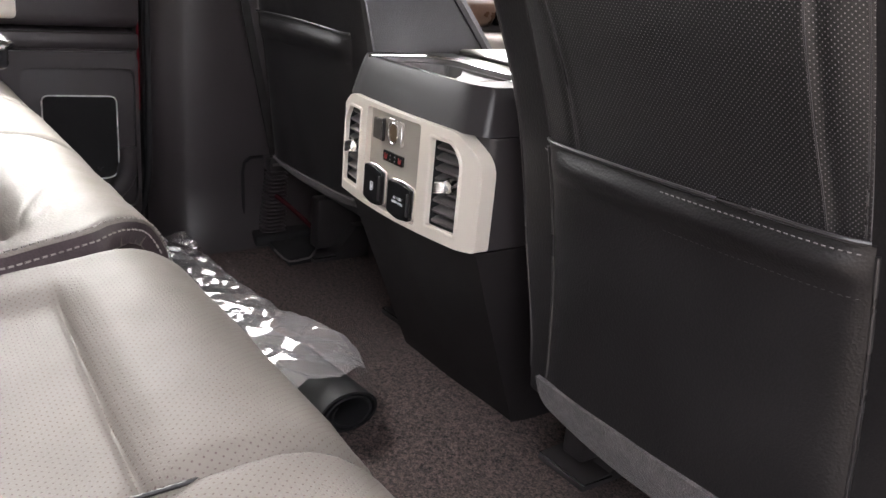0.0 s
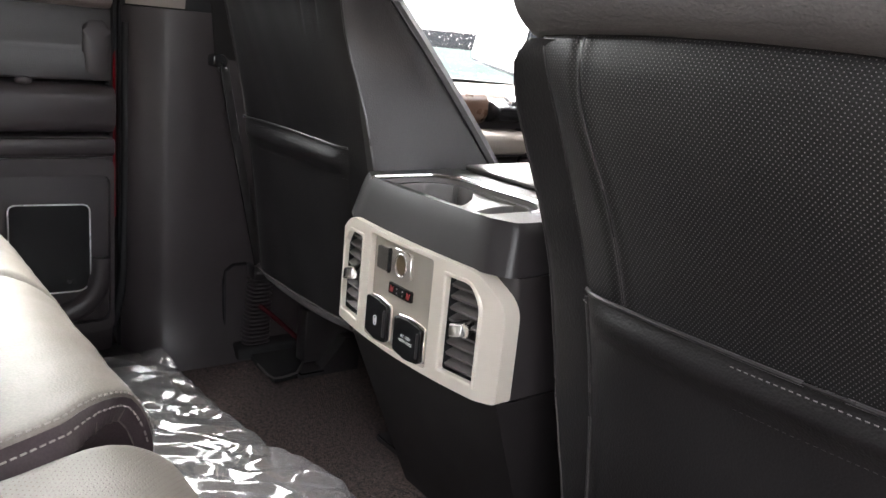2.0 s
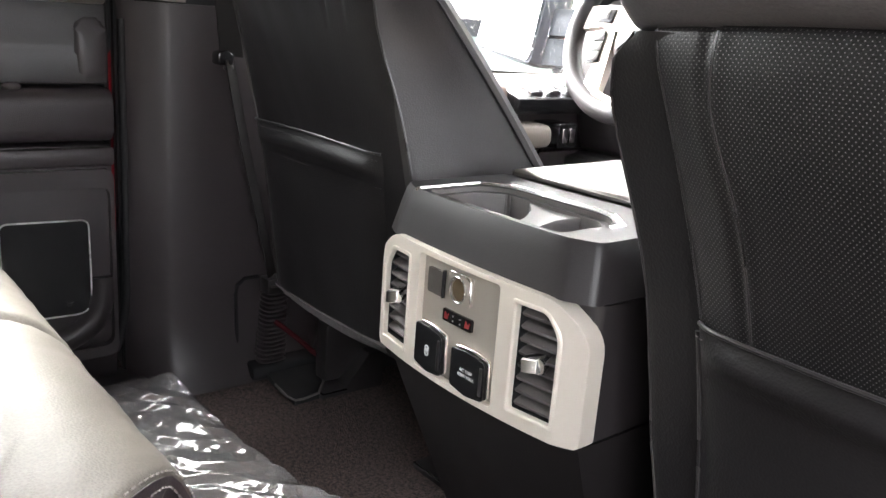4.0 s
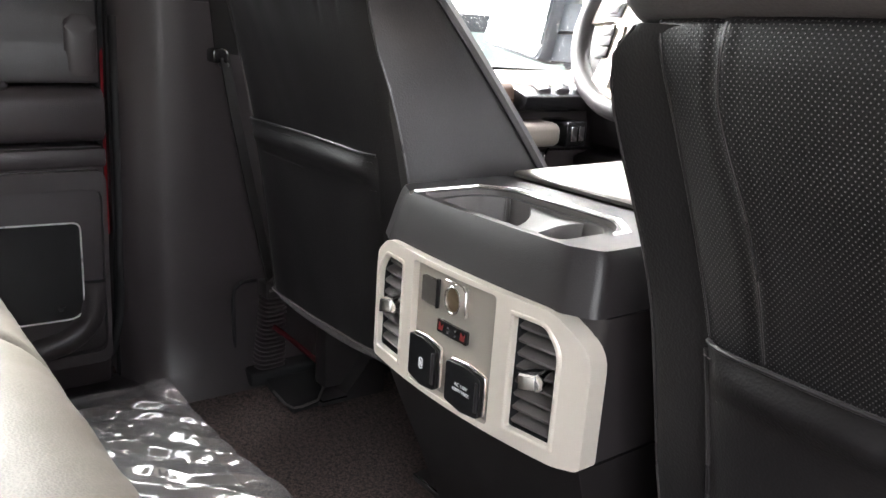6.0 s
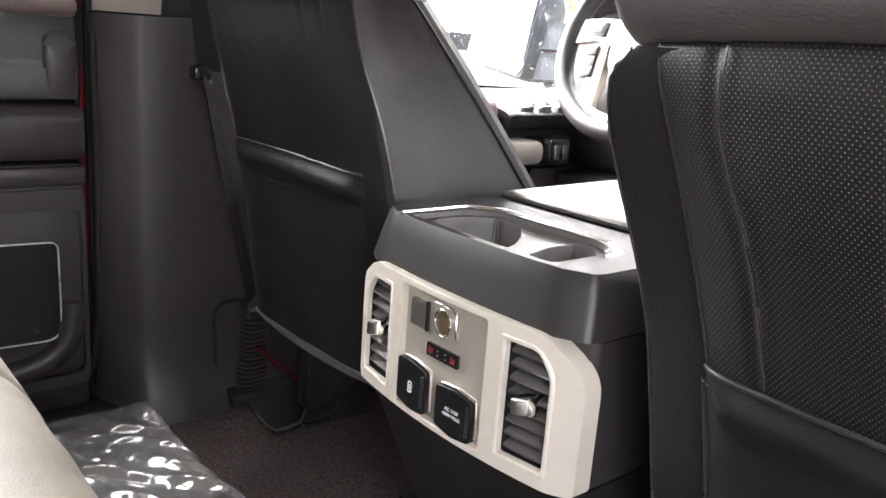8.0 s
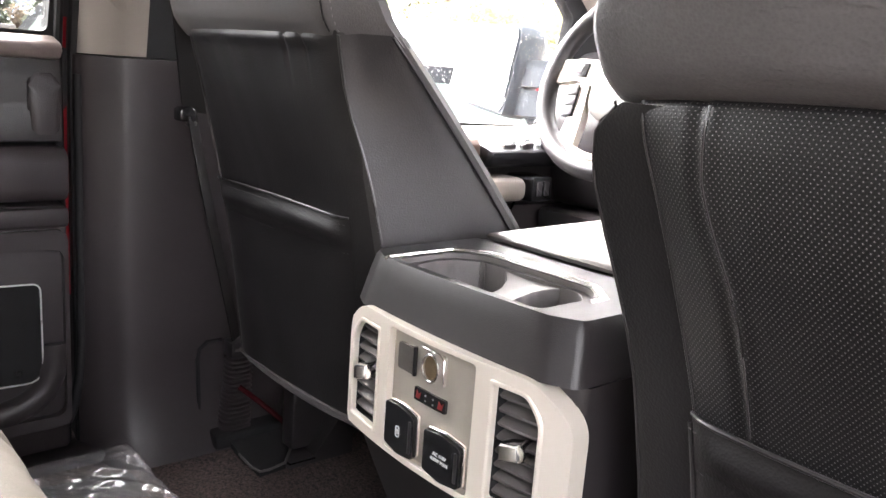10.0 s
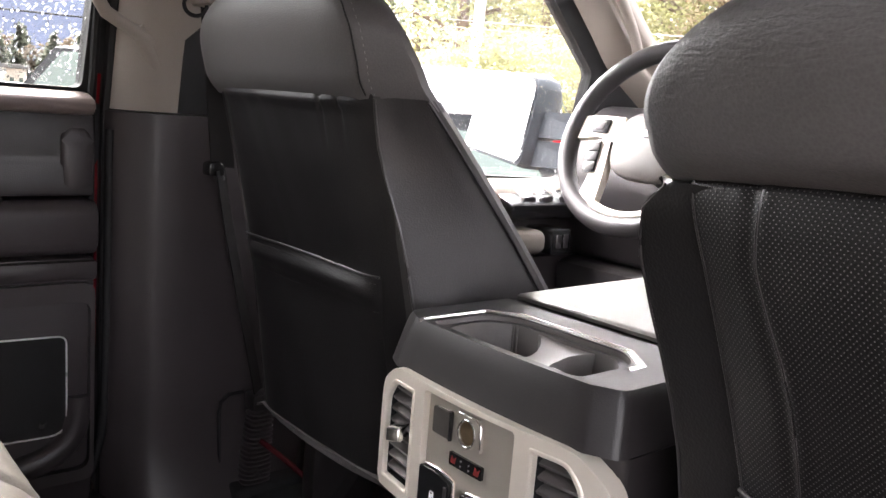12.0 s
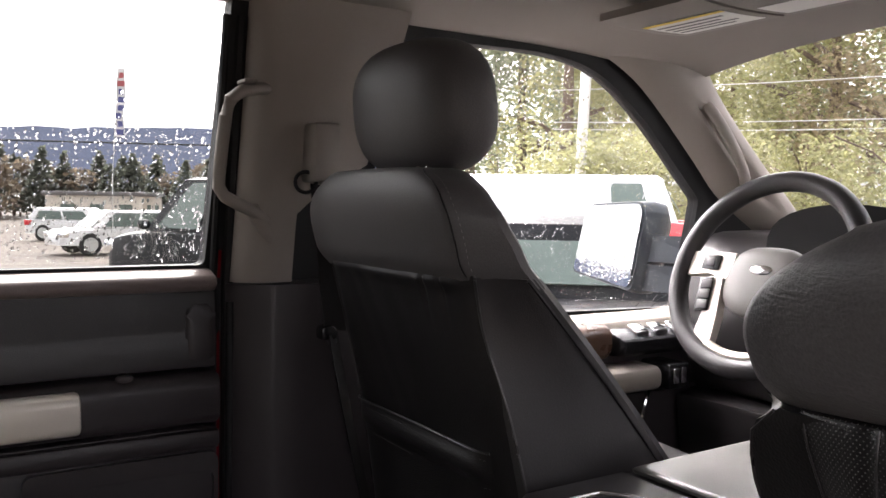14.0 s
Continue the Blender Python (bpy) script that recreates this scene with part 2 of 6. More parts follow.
def box(x0, x1, y0, y1, z0, z1, bevel=0.0, seg=2, bm=None):
    bm = bm or bm_new()
    v = bmesh.ops.create_cube(bm, size=1.0)["verts"]
    for q in v:
        q.co = Vector(((x0 + x1) / 2 + q.co.x * (x1 - x0), (y0 + y1) / 2 + q.co.y * (y1 - y0), (z0 + z1) / 2 + q.co.z * (z1 - z0)))
    if bevel:
        edges = list({e for q in v for e in q.link_edges})
        bmesh.ops.bevel(bm, geom=edges, offset=bevel, segments=seg, profile=0.5, affect="EDGES")
    return bm


def moved(bm, m):
    bmesh.ops.transform(bm, matrix=m, verts=bm.verts[:])
    return bm


def loft(rings, caps=True, closed=True, bm=None):
    bm = bm or bm_new()
    rows = [[bm.verts.new(p) for p in ring] for ring in rings]
    n = len(rows[0])
    for a, b in zip(rows, rows[1:]):
        for i in range(n if closed else n - 1):
            j = (i + 1) % n
            bm.faces.new((a[i], a[j], b[j], b[i]))
    if caps:
        bm.faces.new(rows[0][::-1])
        bm.faces.new(rows[-1])
    return bm


def tube(points, r, n=8, closed=False, bm=None):
    """A round cord along the points."""
    pts = [Vector(p) for p in points]
    rings = []
    count = len(pts)
    ref = Vector((0.31, 0.17, 0.93))
    for i, p in enumerate(pts):
        a = pts[(i - 1) % count] if (closed or i > 0) else p
        b = pts[(i + 1) % count] if (closed or i < count - 1) else p
        d = (b - a).normalized()
        s = d.cross(ref).normalized()
        u = s.cross(d)
        rings.append([p + (s * math.cos(k * math.tau / n) + u * math.sin(k * math.tau / n)) * r for k in range(n)])
    if closed:
        rings.append(rings[0])
        bm = loft(rings, caps=False, bm=bm)
        bmesh.ops.remove_doubles(bm, verts=bm.verts[:], dist=1e-6)
        return bm
    return loft(rings, bm=bm)


def sheet(f, us, vs, thick=0.0, uv=None, bm=None):
    """A surface f(u, v) over a grid, with a thickness behind it."""
    bm = bm or bm_new()
    layer = bm.loops.layers.uv.verify()
    grid = [[bm.verts.new(f(u, v)) for v in vs] for u in us]
    at = {grid[i][j]: (u, v) for i, u in enumerate(us) for j, v in enumerate(vs)}
    made = []
    for i in range(len(us) - 1):
        for j in range(len(vs) - 1):
            made.append(bm.faces.new((grid[i][j], grid[i + 1][j], grid[i + 1][j + 1], grid[i][j + 1])))
    for fc in made:
        for lp in fc.loops:
            lp[layer].uv = uv(*at[lp.vert]) if uv else at[lp.vert]
    if thick:
        bm.normal_update()
        back = [[bm.verts.new(v.co - v.normal * thick) for v in row] for row in grid]
        for i in range(len(us) - 1):
            for j in range(len(vs) - 1):
                bm.faces.new((back[i][j], back[i][j + 1], back[i + 1][j + 1], back[i + 1][j]))
        rim = [(i, 0) for i in range(len(us))] + [(len(us) - 1, j) for j in range(1, len(vs))]
        rim += [(i, len(vs) - 1) for i in range(len(us) - 2, -1, -1)] + [(0, j) for j in range(len(vs) - 2, 0, -1)]
        for (a, b), (c, d) in zip(rim, rim[1:] + rim[:1]):
            bm.faces.new((grid[a][b], back[a][b], back[c][d], grid[c][d]))
    return bm


def span(a, b, n):
    return [a + (b - a) * i / n for i in range(n + 1)]


def rounded(points, r, n=4):
    """A polygon in the plane with its corners rounded; r is one radius or one for each corner."""
    out = []
    m = len(points)
    for i in range(m):
        p, a, b = Vector(points[i]), Vector(points[i - 1]), Vector(points[(i + 1) % m])
        ri = r[i] if isinstance(r, (list, tuple)) else r
        da, db = (a - p), (b - p)
        ri = min(ri, da.length * 0.49, db.length * 0.49)
        s, e = p + da.normalized() * ri, p + db.normalized() * ri
        for k in range(n + 1):
            t = k / n
            out.append((1 - t) ** 2 * s + 2 * t * (1 - t) * p + t * t * e)
    return out


def dense(loop, step):
    out = []
    for a, b in zip(loop, loop[1:] + loop[:1]):
        k = max(1, int((b - a).length / step))
        out += [a.lerp(b, i / k) for i in range(k)]
    return out


def plate(outer, holes, place, thick, step=0.02):
    """A plate with openings. The outlines lie in the plane; place(a, b, depth) puts them into the world."""
    bm = bm_new()
    loops = []
    for loop in [outer, *holes]:
        vs = [bm.verts.new((p.x, p.y, 0)) for p in dense([Vector(q) for q in loop], step)]
        es = [bm.edges.new((a, b)) for a, b in zip(vs, vs[1:] + vs[:1])]
        loops.append((vs, es))
    bmesh.ops.triangle_fill(bm, edges=[e for _, es in loops for e in es], use_beauty=True, use_dissolve=False)
    faces = bm.faces[:]
    flat = {v: (v.co.x, v.co.y) for v in bm.verts}
    back = {v: bm.verts.new(place(*flat[v], thick)) for v in flat}
    for fc in faces:
        bm.faces.new([back[v] for v in reversed(fc.verts)])
    for vs, _ in loops:
        for a, b in zip(vs, vs[1:] + vs[:1]):
            bm.faces.new((a, b, back[b], back[a]))
    for v in flat:
        v.co = Vector(place(*flat[v], 0.0))
    return bm


def stitches(points, length=0.0045, gap=0.003, r=0.0007, bm=None):
    """A row of short threads along a line."""
    bm = bm or bm_new()
    pts = [Vector(p) for p in points]
    run, due = 0.0, 0.0
    for a, b in zip(pts, pts[1:]):
        d = b - a
        while due < run + d.length - length:
            s = a + d.normalized() * (due - run)
            tube([s, s + d.normalized() * length], r, 5, bm=bm)
            due += length + gap
        run += d.length
        due = max(due, run)
    return bm


def egg(c, a, p=2.6, nu=28, nv=18, m=None):
    """A rounded cushion form: a super-ellipsoid with half sizes a round c."""
    def pw(v):
        return math.copysign(abs(v) ** (2 / p), v)
    rings = []
    for j in range(1, nv):
        w = -math.pi / 2 + math.pi * j / nv
        rings.append([Vector((a[0] * pw(math.cos(w)) * pw(math.cos(k * math.tau / nu)), a[1] * pw(math.cos(w)) * pw(math.sin(k * math.tau / nu)), a[2] * pw(math.sin(w)))) for k in range(nu)])
    bm = loft(rings)
    return moved(bm, Matrix.Translation(c) @ (m or Matrix()))


def quad_prism(poly, a, b, axis):
    """A polygon in the plane across an axis, drawn out from a to b along it."""
    def put(p, d):
        return {"x": (d, p[0], p[1]), "y": (p[0], d, p[1]), "z": (p[0], p[1], d)}[axis]
    return loft([[put(p, a) for p in poly], [put(p, b) for p in poly]])


def soft_prism(poly, a, b, axis, r=0.01):
    bm = quad_prism(poly, a, b, axis)
    bmesh.ops.bevel(bm, geom=bm.edges[:], offset=r, segments=2, profile=0.5, affect="EDGES")
    return bm


# ---- the cab: floor, sides, pillars, roof ----
def side_x(z):
    """The inner face of the cab's side leans inwards above the sills."""
    return 0.86 - 0.20 * max(0.0, z - 0.58)


def hump(x, y):
    return 0.02 * math.exp(-(x / 0.19) ** 4) * (1 / (1 + math.exp(-(y - 0.0) * 40)))


floor = part("floor", sheet(lambda x, y: (x, y, hump(x, y) + 0.003 * noise.noise((x * 6, y * 6, 0)) + 0.03 * max(0.0, (abs(x) - 0.74) / 0.1) ** 2),
                            span(-0.85, 0.85, 64), span(-1.2, 1.3, 60), 0.02), CARPET)
tagged(floor, "dark brown carpet on the cab floor", "floor", kind="structure")

FRONT_SHAPE = [(0.16, 0.605), (1.088, 0.582), (1.092, 0.73), (1.090, 0.852), (0.998, 0.922), (0.881, 1.013), (0.778, 1.079), (0.704, 1.114), (0.636, 1.132), (0.544, 1.140), (0.42, 1.138), (0.22, 1.132)]
FRONT_WINDOW = rounded(FRONT_SHAPE, [0.03, 0.02, 0.03, 0.012, 0.06, 0.06, 0.05, 0.04, 0.04, 0.04, 0.05, 0.05], 5)
REAR_WINDOW = rounded([(-1.0, 0.722), (-0.113, 0.722), (-0.092, 1.19), (-0.9, 1.19)], 0.012)
REAR_OPENING = rounded([(-1.05, 0.02), (-0.10, 0.02), (-0.09, 1.13), (-0.92, 1.13)], 0.05)
FRONT_PANE = rounded([(0.63 + (y - 0.63) * 1.03, 0.86 + (z - 0.86) * 1.05) for y, z in FRONT_SHAPE], 0.02)
REAR_PANE = rounded([(-1.02, 0.705), (-0.10, 0.705), (-0.08, 1.20), (-0.92, 1.20)], 0.03)
SIDE = [(-1.25, -0.10), (1.62, -0.10), (1.62, 0.72), (1.24, 0.93), (1.05, 1.07), (0.85, 1.18), (0.70, 1.235), (-1.25, 1.235)]


def side_wall(sign, holes, name, label):
    ob = part(name, plate([Vector(p) for p in SIDE], holes, lambda y, z, d: (sign * (side_x(z) + d), y, z), 0.035, 0.04), RUBBER)
    return tagged(ob, label, "wall", kind="structure")


wall_left = side_wall(-1, [FRONT_WINDOW, REAR_WINDOW], "wall_left", "black inner door frames and cab side with two windows")
wall_right = side_wall(1, [FRONT_WINDOW, REAR_OPENING], "wall_right", "black cab side with an open rear doorway")


def pane(name, loop, sign, label, glass=None):
    ob = part(name, plate(loop, [], lambda y, z, d: (sign * (side_x(z) + 0.012 + d), y, z), 0.004, 0.05), glass or GLASS, smooth=False)
    ob.visible_shadow = glass is not None
    return tagged(ob, label, "window", kind="structure")


pane("window_1", FRONT_PANE, -1, "clear front side window with rain drops")
pane("window_2", REAR_PANE, -1, "lightly tinted rear side window with rain drops", PRIVACY)
pane("window_3", FRONT_PANE, 1, "clear front passenger window")


def drops(name, y0, y1, z0, z1, count, seed, label, size=1.0):
    """Rain drops that cling to the outside of a side window, some run together."""
    rnd = random.Random(seed)
    bm = bm_new()
    for _ in range(count):
        y, z = rnd.uniform(y0, y1), rnd.uniform(z0, z1)
        r = size * (0.0005 + 0.0011 * rnd.random() ** 3.0)
        s = rnd.uniform(1.1, 2.2)
        lean = rnd.uniform(0.1, 0.6)
        x = -(side_x(z) + 0.0162)
        rings = [[Vector((x - h, y + r * k * (math.cos(a * math.tau / 7) + lean * math.sin(a * math.tau / 7)), z + r * k * s * math.sin(a * math.tau / 7))) for a in range(7)] for h, k in ((0.0, 1.0), (0.5 * r, 0.75))]
        loft(rings, caps=False, bm=bm)
        tip = bm.verts.new((x - 0.7 * r, y, z))
        bm.verts.ensure_lookup_table()
        top = bm.verts[-8:-1]
        for i in range(7):
            bm.faces.new((top[i], top[(i + 1) % 7], tip))
    ob = part(name, bm, DROP)
    ob.visible_shadow = False
    return tagged(ob, label, "rain drops", kind="stuff")


drops("rain_drops", 0.28, 1.09, 0.595, 1.12, 5200, 3, "clear rain drops on the front side window")
drops("rain_drops", -0.62, -0.11, 0.73, 1.00, 3000, 4, "clear rain drops on the rear side window", 1.5)


# the near rear door, half open on its front hinges
DOOR_OUTLINE = rounded([(0.0, -0.05), (1.02, -0.05), (1.02, 0.66), (0.90, 1.16), (0.02, 1.19), (0.0, 0.66)], [0.04, 0.12, 0.05, 0.08, 0.05, 0.02], 4)
DOOR_HOLE = rounded([(0.05, 0.72), (0.95, 0.72), (0.84, 1.12), (0.06, 1.14)], 0.04, 4)
OPEN = pose(0.93, -0.085, 0.0, 0, 0, -30)
near_door = thing("door_3", "plain dark lining of the half-open near rear door", "door", (0.93, -0.085, 0.0), kind="structure")
part("lining", plate(DOOR_OUTLINE, [DOOR_HOLE], lambda u, z, d: OPEN @ Vector((u, d, z)), 0.07, 0.06), DOOR_PLASTIC, near_door)
part("skin", plate(DOOR_OUTLINE, [DOOR_HOLE], lambda u, z, d: OPEN @ Vector((u, 0.074 + d, z)), 0.02, 0.06), RED_PAINT, near_door, "glossy red outer skin")

# roof lining with its rails, and the cab's skin above it
def roof_z(x, y):
    fall = 0.035 * max(0.0, (y - 0.45) / 0.55) ** 2
    return 1.172 + 0.055 * (1 - min(1.0, (abs(x) / 0.74)) ** 3.0) - fall


ceiling = part("ceiling", sheet(lambda x, y: (x, y, roof_z(x, y)), span(-0.77, 0.77, 40), span(-1.2, 0.985, 40), 0.02), HEADLINING)
tagged(ceiling, "grey-beige cloth headliner", "ceiling", kind="structure")
roof = part("roof_skin", sheet(lambda x, y: (x, y, 1.30 - 0.04 * (abs(x) / 0.79) ** 4 - 0.10 * max(0.0, (y - 0.5) / 0.6) ** 2), span(-0.79, 0.79, 24), span(-1.25, 1.06, 24), 0.01), RED_PAINT)
tagged(roof, "red painted steel cab roof", "roof", kind="structure")

REAR_GLASS = rounded([(-0.55, 0.70), (0.55, 0.70), (0.52, 1.0), (-0.52, 1.0)], 0.05)
wall_back = part("wall_back", plate([Vector(p) for p in ((-0.89, -0.1), (0.89, -0.1), (0.89, 0.6), (0.77, 1.24), (-0.77, 1.24), (-0.89, 0.6))], [REAR_GLASS], lambda x, z, d: (x, -1.22 - d, z), 0.03, 0.06), DOOR_PLASTIC)
tagged(wall_back, "dark cab back wall with a window", "wall", kind="structure")
ob = part("window_4", plate(rounded([(-0.57, 0.68), (0.57, 0.68), (0.54, 1.02), (-0.54, 1.02)], 0.05), [], lambda x, z, d: (x, -1.23 - d, z), 0.004, 0.1), PRIVACY, smooth=False)
tagged(ob, "dark privacy glass in the rear cab window", "window", kind="structure")

# windscreen and its pillars
ob = part("windscreen", sheet(lambda x, v: (x, 1.53 - 0.46 * v - 0.10 * (x / 0.7) ** 2, 0.775 + 0.42 * v), span(-0.76, 0.76, 20), span(0, 1, 8), 0.005), GLASS)
ob.visible_shadow = False
tagged(ob, "clear curved windscreen", "windscreen", kind="structure")


def line_at(points, t):
    """A smooth walk along a few points, t from 0 to 1."""
    f = t * (len(points) - 1)
    k = min(int(f), len(points) - 2)
    p = [Vector(points[max(0, min(len(points) - 1, k + d))]) for d in (-1, 0, 1, 2)]
    f -= k
    return 0.5 * (2 * p[1] + (p[2] - p[0]) * f + (2 * p[0] - 5 * p[1] + 4 * p[2] - p[3]) * f * f + (3 * p[1] - p[0] - 3 * p[2] + p[3]) * f ** 3)


DOOR_EDGE = [(0.728, 0.40, 1.177), (0.727, 0.525, 1.175), (0.728, 0.631, 1.162), (0.733, 0.715, 1.140), (0.741, 0.808, 1.097), (0.756, 0.915, 1.025), (0.774, 1.035, 0.935), (0.789, 1.138, 0.857), (0.80, 1.30, 0.77)]
SCREEN_EDGE = [(0.64, 0.70, 1.20), (0.655, 0.85, 1.198), (0.69, 0.955, 1.195), (0.715, 0.985, 1.17), (0.72, 1.035, 1.105), (0.72, 1.10, 1.04), (0.72, 1.215, 0.941), (0.725, 1.30, 0.88), (0.735, 1.46, 0.765)]


def a_pillar(sign):
    def f(a, t):
        p, q = line_at(DOOR_EDGE, t), line_at(SCREEN_EDGE, t)
        r = p.lerp(q, a)
        bulge = 0.034 * math.sin(a * math.pi) ** 0.8 - 0.016 * math.exp(-((a - 0.52) / 0.09) ** 2) * (1 if 0.59 < t < 0.895 else 0)
        r.x -= bulge
        return (sign * r.x, r.y, r.z)
    ob = part("pillar_front", sheet(f, span(0, 1, 16), span(0, 1, 44), -0.018), BEIGE)
    return tagged(ob, "grey-beige plastic windscreen pillar trim", "pillar", kind="structure")


a_pillar(-1)
a_pillar(1)


def bezier(pts, n=14):
    out = []
    p = [Vector(q) for q in pts]
    for i in range(n + 1):
        t = i / n
        q = list(p)
        while len(q) > 1:
            q = [a.lerp(b, t) for a, b in zip(q, q[1:])]
        out.append(q[0])
    return out


grab = thing("grab_handle", "grey-beige plastic grab handle on the windscreen pillar", "handle", (-0.70, 1.1, 0.95), "grab handles")
part("grip", tube(bezier([(-0.722, 0.985, 1.075), (-0.688, 0.99, 1.065), (-0.684, 1.03, 1.00), (-0.688, 1.12, 0.92), (-0.728, 1.16, 0.893)]), 0.013, 10), BEIGE, grab)

# left centre pillar: dark lower trim, pale upper trim
rings = []
for z in (0.0, 0.03, 0.07, 0.14, 0.25, 0.45, 0.66, 0.690):
    flare = 0.05 * max(0.0, 1 - z / 0.12) ** 2
    rings.append([(x, y, z) for x, y in ((-0.885, -0.084), (-0.832, -0.084), (-0.810, -0.078), (-0.795 + flare * 0.4, -0.066), (-0.782 + flare * 0.8, -0.050), (-0.771 + flare, -0.030), (-0.7645 + flare, -0.021), (-0.7605 + flare, -0.010),
                                        (-0.757 + flare, 0.05), (-0.757 + flare, 0.14), (-0.759 + flare, 0.26), (-0.775, 0.30), (-0.885, 0.30))])
pillar_low = part("pillar_lower_trim", loft(rings), DOOR_PLASTIC)
tagged(pillar_low, "dark grey plastic lower centre pillar trim", "pillar", kind="structure")
rings = []
for k in range(17):
    t = k / 16
    z = 0.693 + 0.47 * t
    rise = max(0.0, min(1.0, (t - 0.24) / 0.22))
    dx, wide = 0.085 * t, 0.022 + 0.125 * rise * rise * (3 - 2 * rise) + 0.06 * max(0.0, (t - 0.4) / 0.6)
    y0 = -0.078 + 0.012 * t
    rings.append([(x + dx, y, z) for x, y in ((-0.888, y0), (-0.83, y0), (-0.80, y0 + 0.008), (-0.783, y0 + 0.028), (-0.775, y0 + 0.046), (-0.772, wide - 0.03), (-0.776, wide), (-0.83, wide + 0.015), (-0.888, wide + 0.015))])
pillar_up = part("pillar_upper_trim", loft(rings), BEIGE)
tagged(pillar_up, "grey-beige plastic upper centre pillar trim", "pillar", kind="structure")
jamb = part("door_jamb", loft([[(-0.89, -0.096, z), (-0.838 + 0.17 * max(0, z - 0.68), -0.096, z), (-0.838 + 0.17 * max(0, z - 0.68), -0.0848, z), (-0.89, -0.0848, z)] for z in (0.29, 0.4, 0.68, 0.76)]), RED_PAINT)
tagged(jamb, "glossy red painted door jamb edge", "door jamb", kind="structure")
for yy, rr in ((-0.0995, 0.007), (-0.075, 0.010)):
    seal = part("weather_strip", tube([(-0.826 - (0.002 if yy > -0.08 else 0.004) + 0.17 * max(0, z - 0.68), yy, z) for z in span(0.02, 1.13, 20)], rr, 8), RUBBER)
    tagged(seal, "black rubber door weather strip", "weather strip", kind="structure")

SEAL_LINE = [(-0.810, -0.0745, 0.66), (-0.811, -0.075, 0.45), (-0.812, -0.076, 0.30), (-0.812, -0.079, 0.18), (-0.813, -0.092, 0.10), (-0.814, -0.115, 0.055), (-0.814, -0.16, 0.036), (-0.815, -0.30, 0.034), (-0.815, -0.60, 0.034), (-0.815, -1.0, 0.034)]
seal = part("door_seal", tube([line_at(SEAL_LINE, t) for t in span(0, 1, 60)], 0.0085, 10), RUBBER)
tagged(seal, "thick black rubber door opening seal", "weather strip", kind="structure")
sill_plate = part("sill_plate", soft_prism([(-0.86, 0.0), (-0.770, 0.0), (-0.764, 0.018), (-0.775, 0.026), (-0.86, 0.028)], -1.10, -0.02, "y", 0.005), PLASTIC)
tagged(sill_plate, "black plastic sill plate along the floor", "sill", kind="structure")

# right centre pillar
rings = [[(x, y, z) for x, y in ((0.885, -0.084), (0.832, -0.084), (0.79, -0.06), (0.765, -0.03), (0.758, 0.14), (0.775, 0.25), (0.885, 0.25))] for z in (0.0, 0.3, 0.69)]
rings += [[(x - 0.085 * (z - 0.69) / 0.47, y, z) for x, y in ((0.885, -0.084), (0.832, -0.084), (0.79, -0.06), (0.775, -0.03), (0.772, 0.02), (0.785, 0.05), (0.885, 0.05))] for z in (0.70, 0.9, 1.16)]
ob = part("pillar_right_trim", loft(rings), DOOR_PLASTIC)
tagged(ob, "dark grey plastic centre pillar trim beside the open doorway", "pillar", kind="structure")

# handle on the centre pillar
grab = thing("grab_handle", "grey-beige plastic grab handle on the centre pillar", "handle", (-0.75, -0.10, 0.93), "grab handles")
part("grip", tube([(-0.735, -0.03, 1.015), (-0.725, -0.06, 1.012), (-0.725, -0.085, 1.006), (-0.727, -0.102, 0.992), (-0.73, -0.109, 0.965), (-0.735, -0.113, 0.92), (-0.74, -0.116, 0.875), (-0.743, -0.116, 0.853), (-0.746, -0.105, 0.838), (-0.75, -0.085, 0.828), (-0.757, -0.05, 0.812), (-0.768, -0.02, 0.795)], 0.0105, 10), BEIGE, grab)
part("end_cap", box(-0.742, -0.70, -0.088, -0.066, 1.017, 1.024, 0.003), BEIGE, grab, "pale end cap")
part("lower_mount", tube([(-0.762, -0.055, 0.822), (-0.766, -0.035, 0.79), (-0.772, -0.018, 0.765)], 0.013, 10), BEIGE, grab)


# ---- rear door, closed, far side ----
door = thing("door_1", "dark grey plastic rear door lining with a speaker and pale pull handle", "door", (-0.84, -0.55, 0.05), kind="structure")
Y0, Y1 = -1.05, -0.103


def door_strip(name, profile, mat, label="", y0=Y0, y1=Y1, r=0.006):
    return part(name, soft_prism(profile, y0, y1, "y", r), mat, door, label)


door_strip("lower_panel", [(-0.87, 0.03), (-0.800, 0.03), (-0.793, 0.12), (-0.790, 0.455), (-0.87, 0.455)], DOOR_PLASTIC)
door_strip("step_panel", [(-0.83, 0.420), (-0.778, 0.420), (-0.774, 0.432), (-0.776, 0.452), (-0.83, 0.452)], DOOR_PLASTIC, r=0.005)
door_strip("armrest_band", [(-0.87, 0.462), (-0.780, 0.462), (-0.766, 0.477), (-0.766, 0.532), (-0.780, 0.548), (-0.87, 0.548)], DOOR_PLASTIC, r=0.008)
door_strip("upper_panel", [(-0.87, 0.553), (-0.795, 0.553), (-0.806, 0.61), (-0.803, 0.69), (-0.87, 0.69)], LEATHER_SIDE, "dark padded upper panel")
door_strip("sill_cap", [(-0.88, 0.680), (-0.798, 0.680), (-0.784, 0.692), (-0.790, 0.706), (-0.825, 0.716), (-0.88, 0.719)], SILL, r=0.006)
part("upper_bolster", soft_prism([(-0.825, 0.556), (-0.7935, 0.559), (-0.800, 0.640), (-0.806, 0.672), (-0.825, 0.672)], -0.152, Y1, "y", 0.014), DOOR_PLASTIC, door)
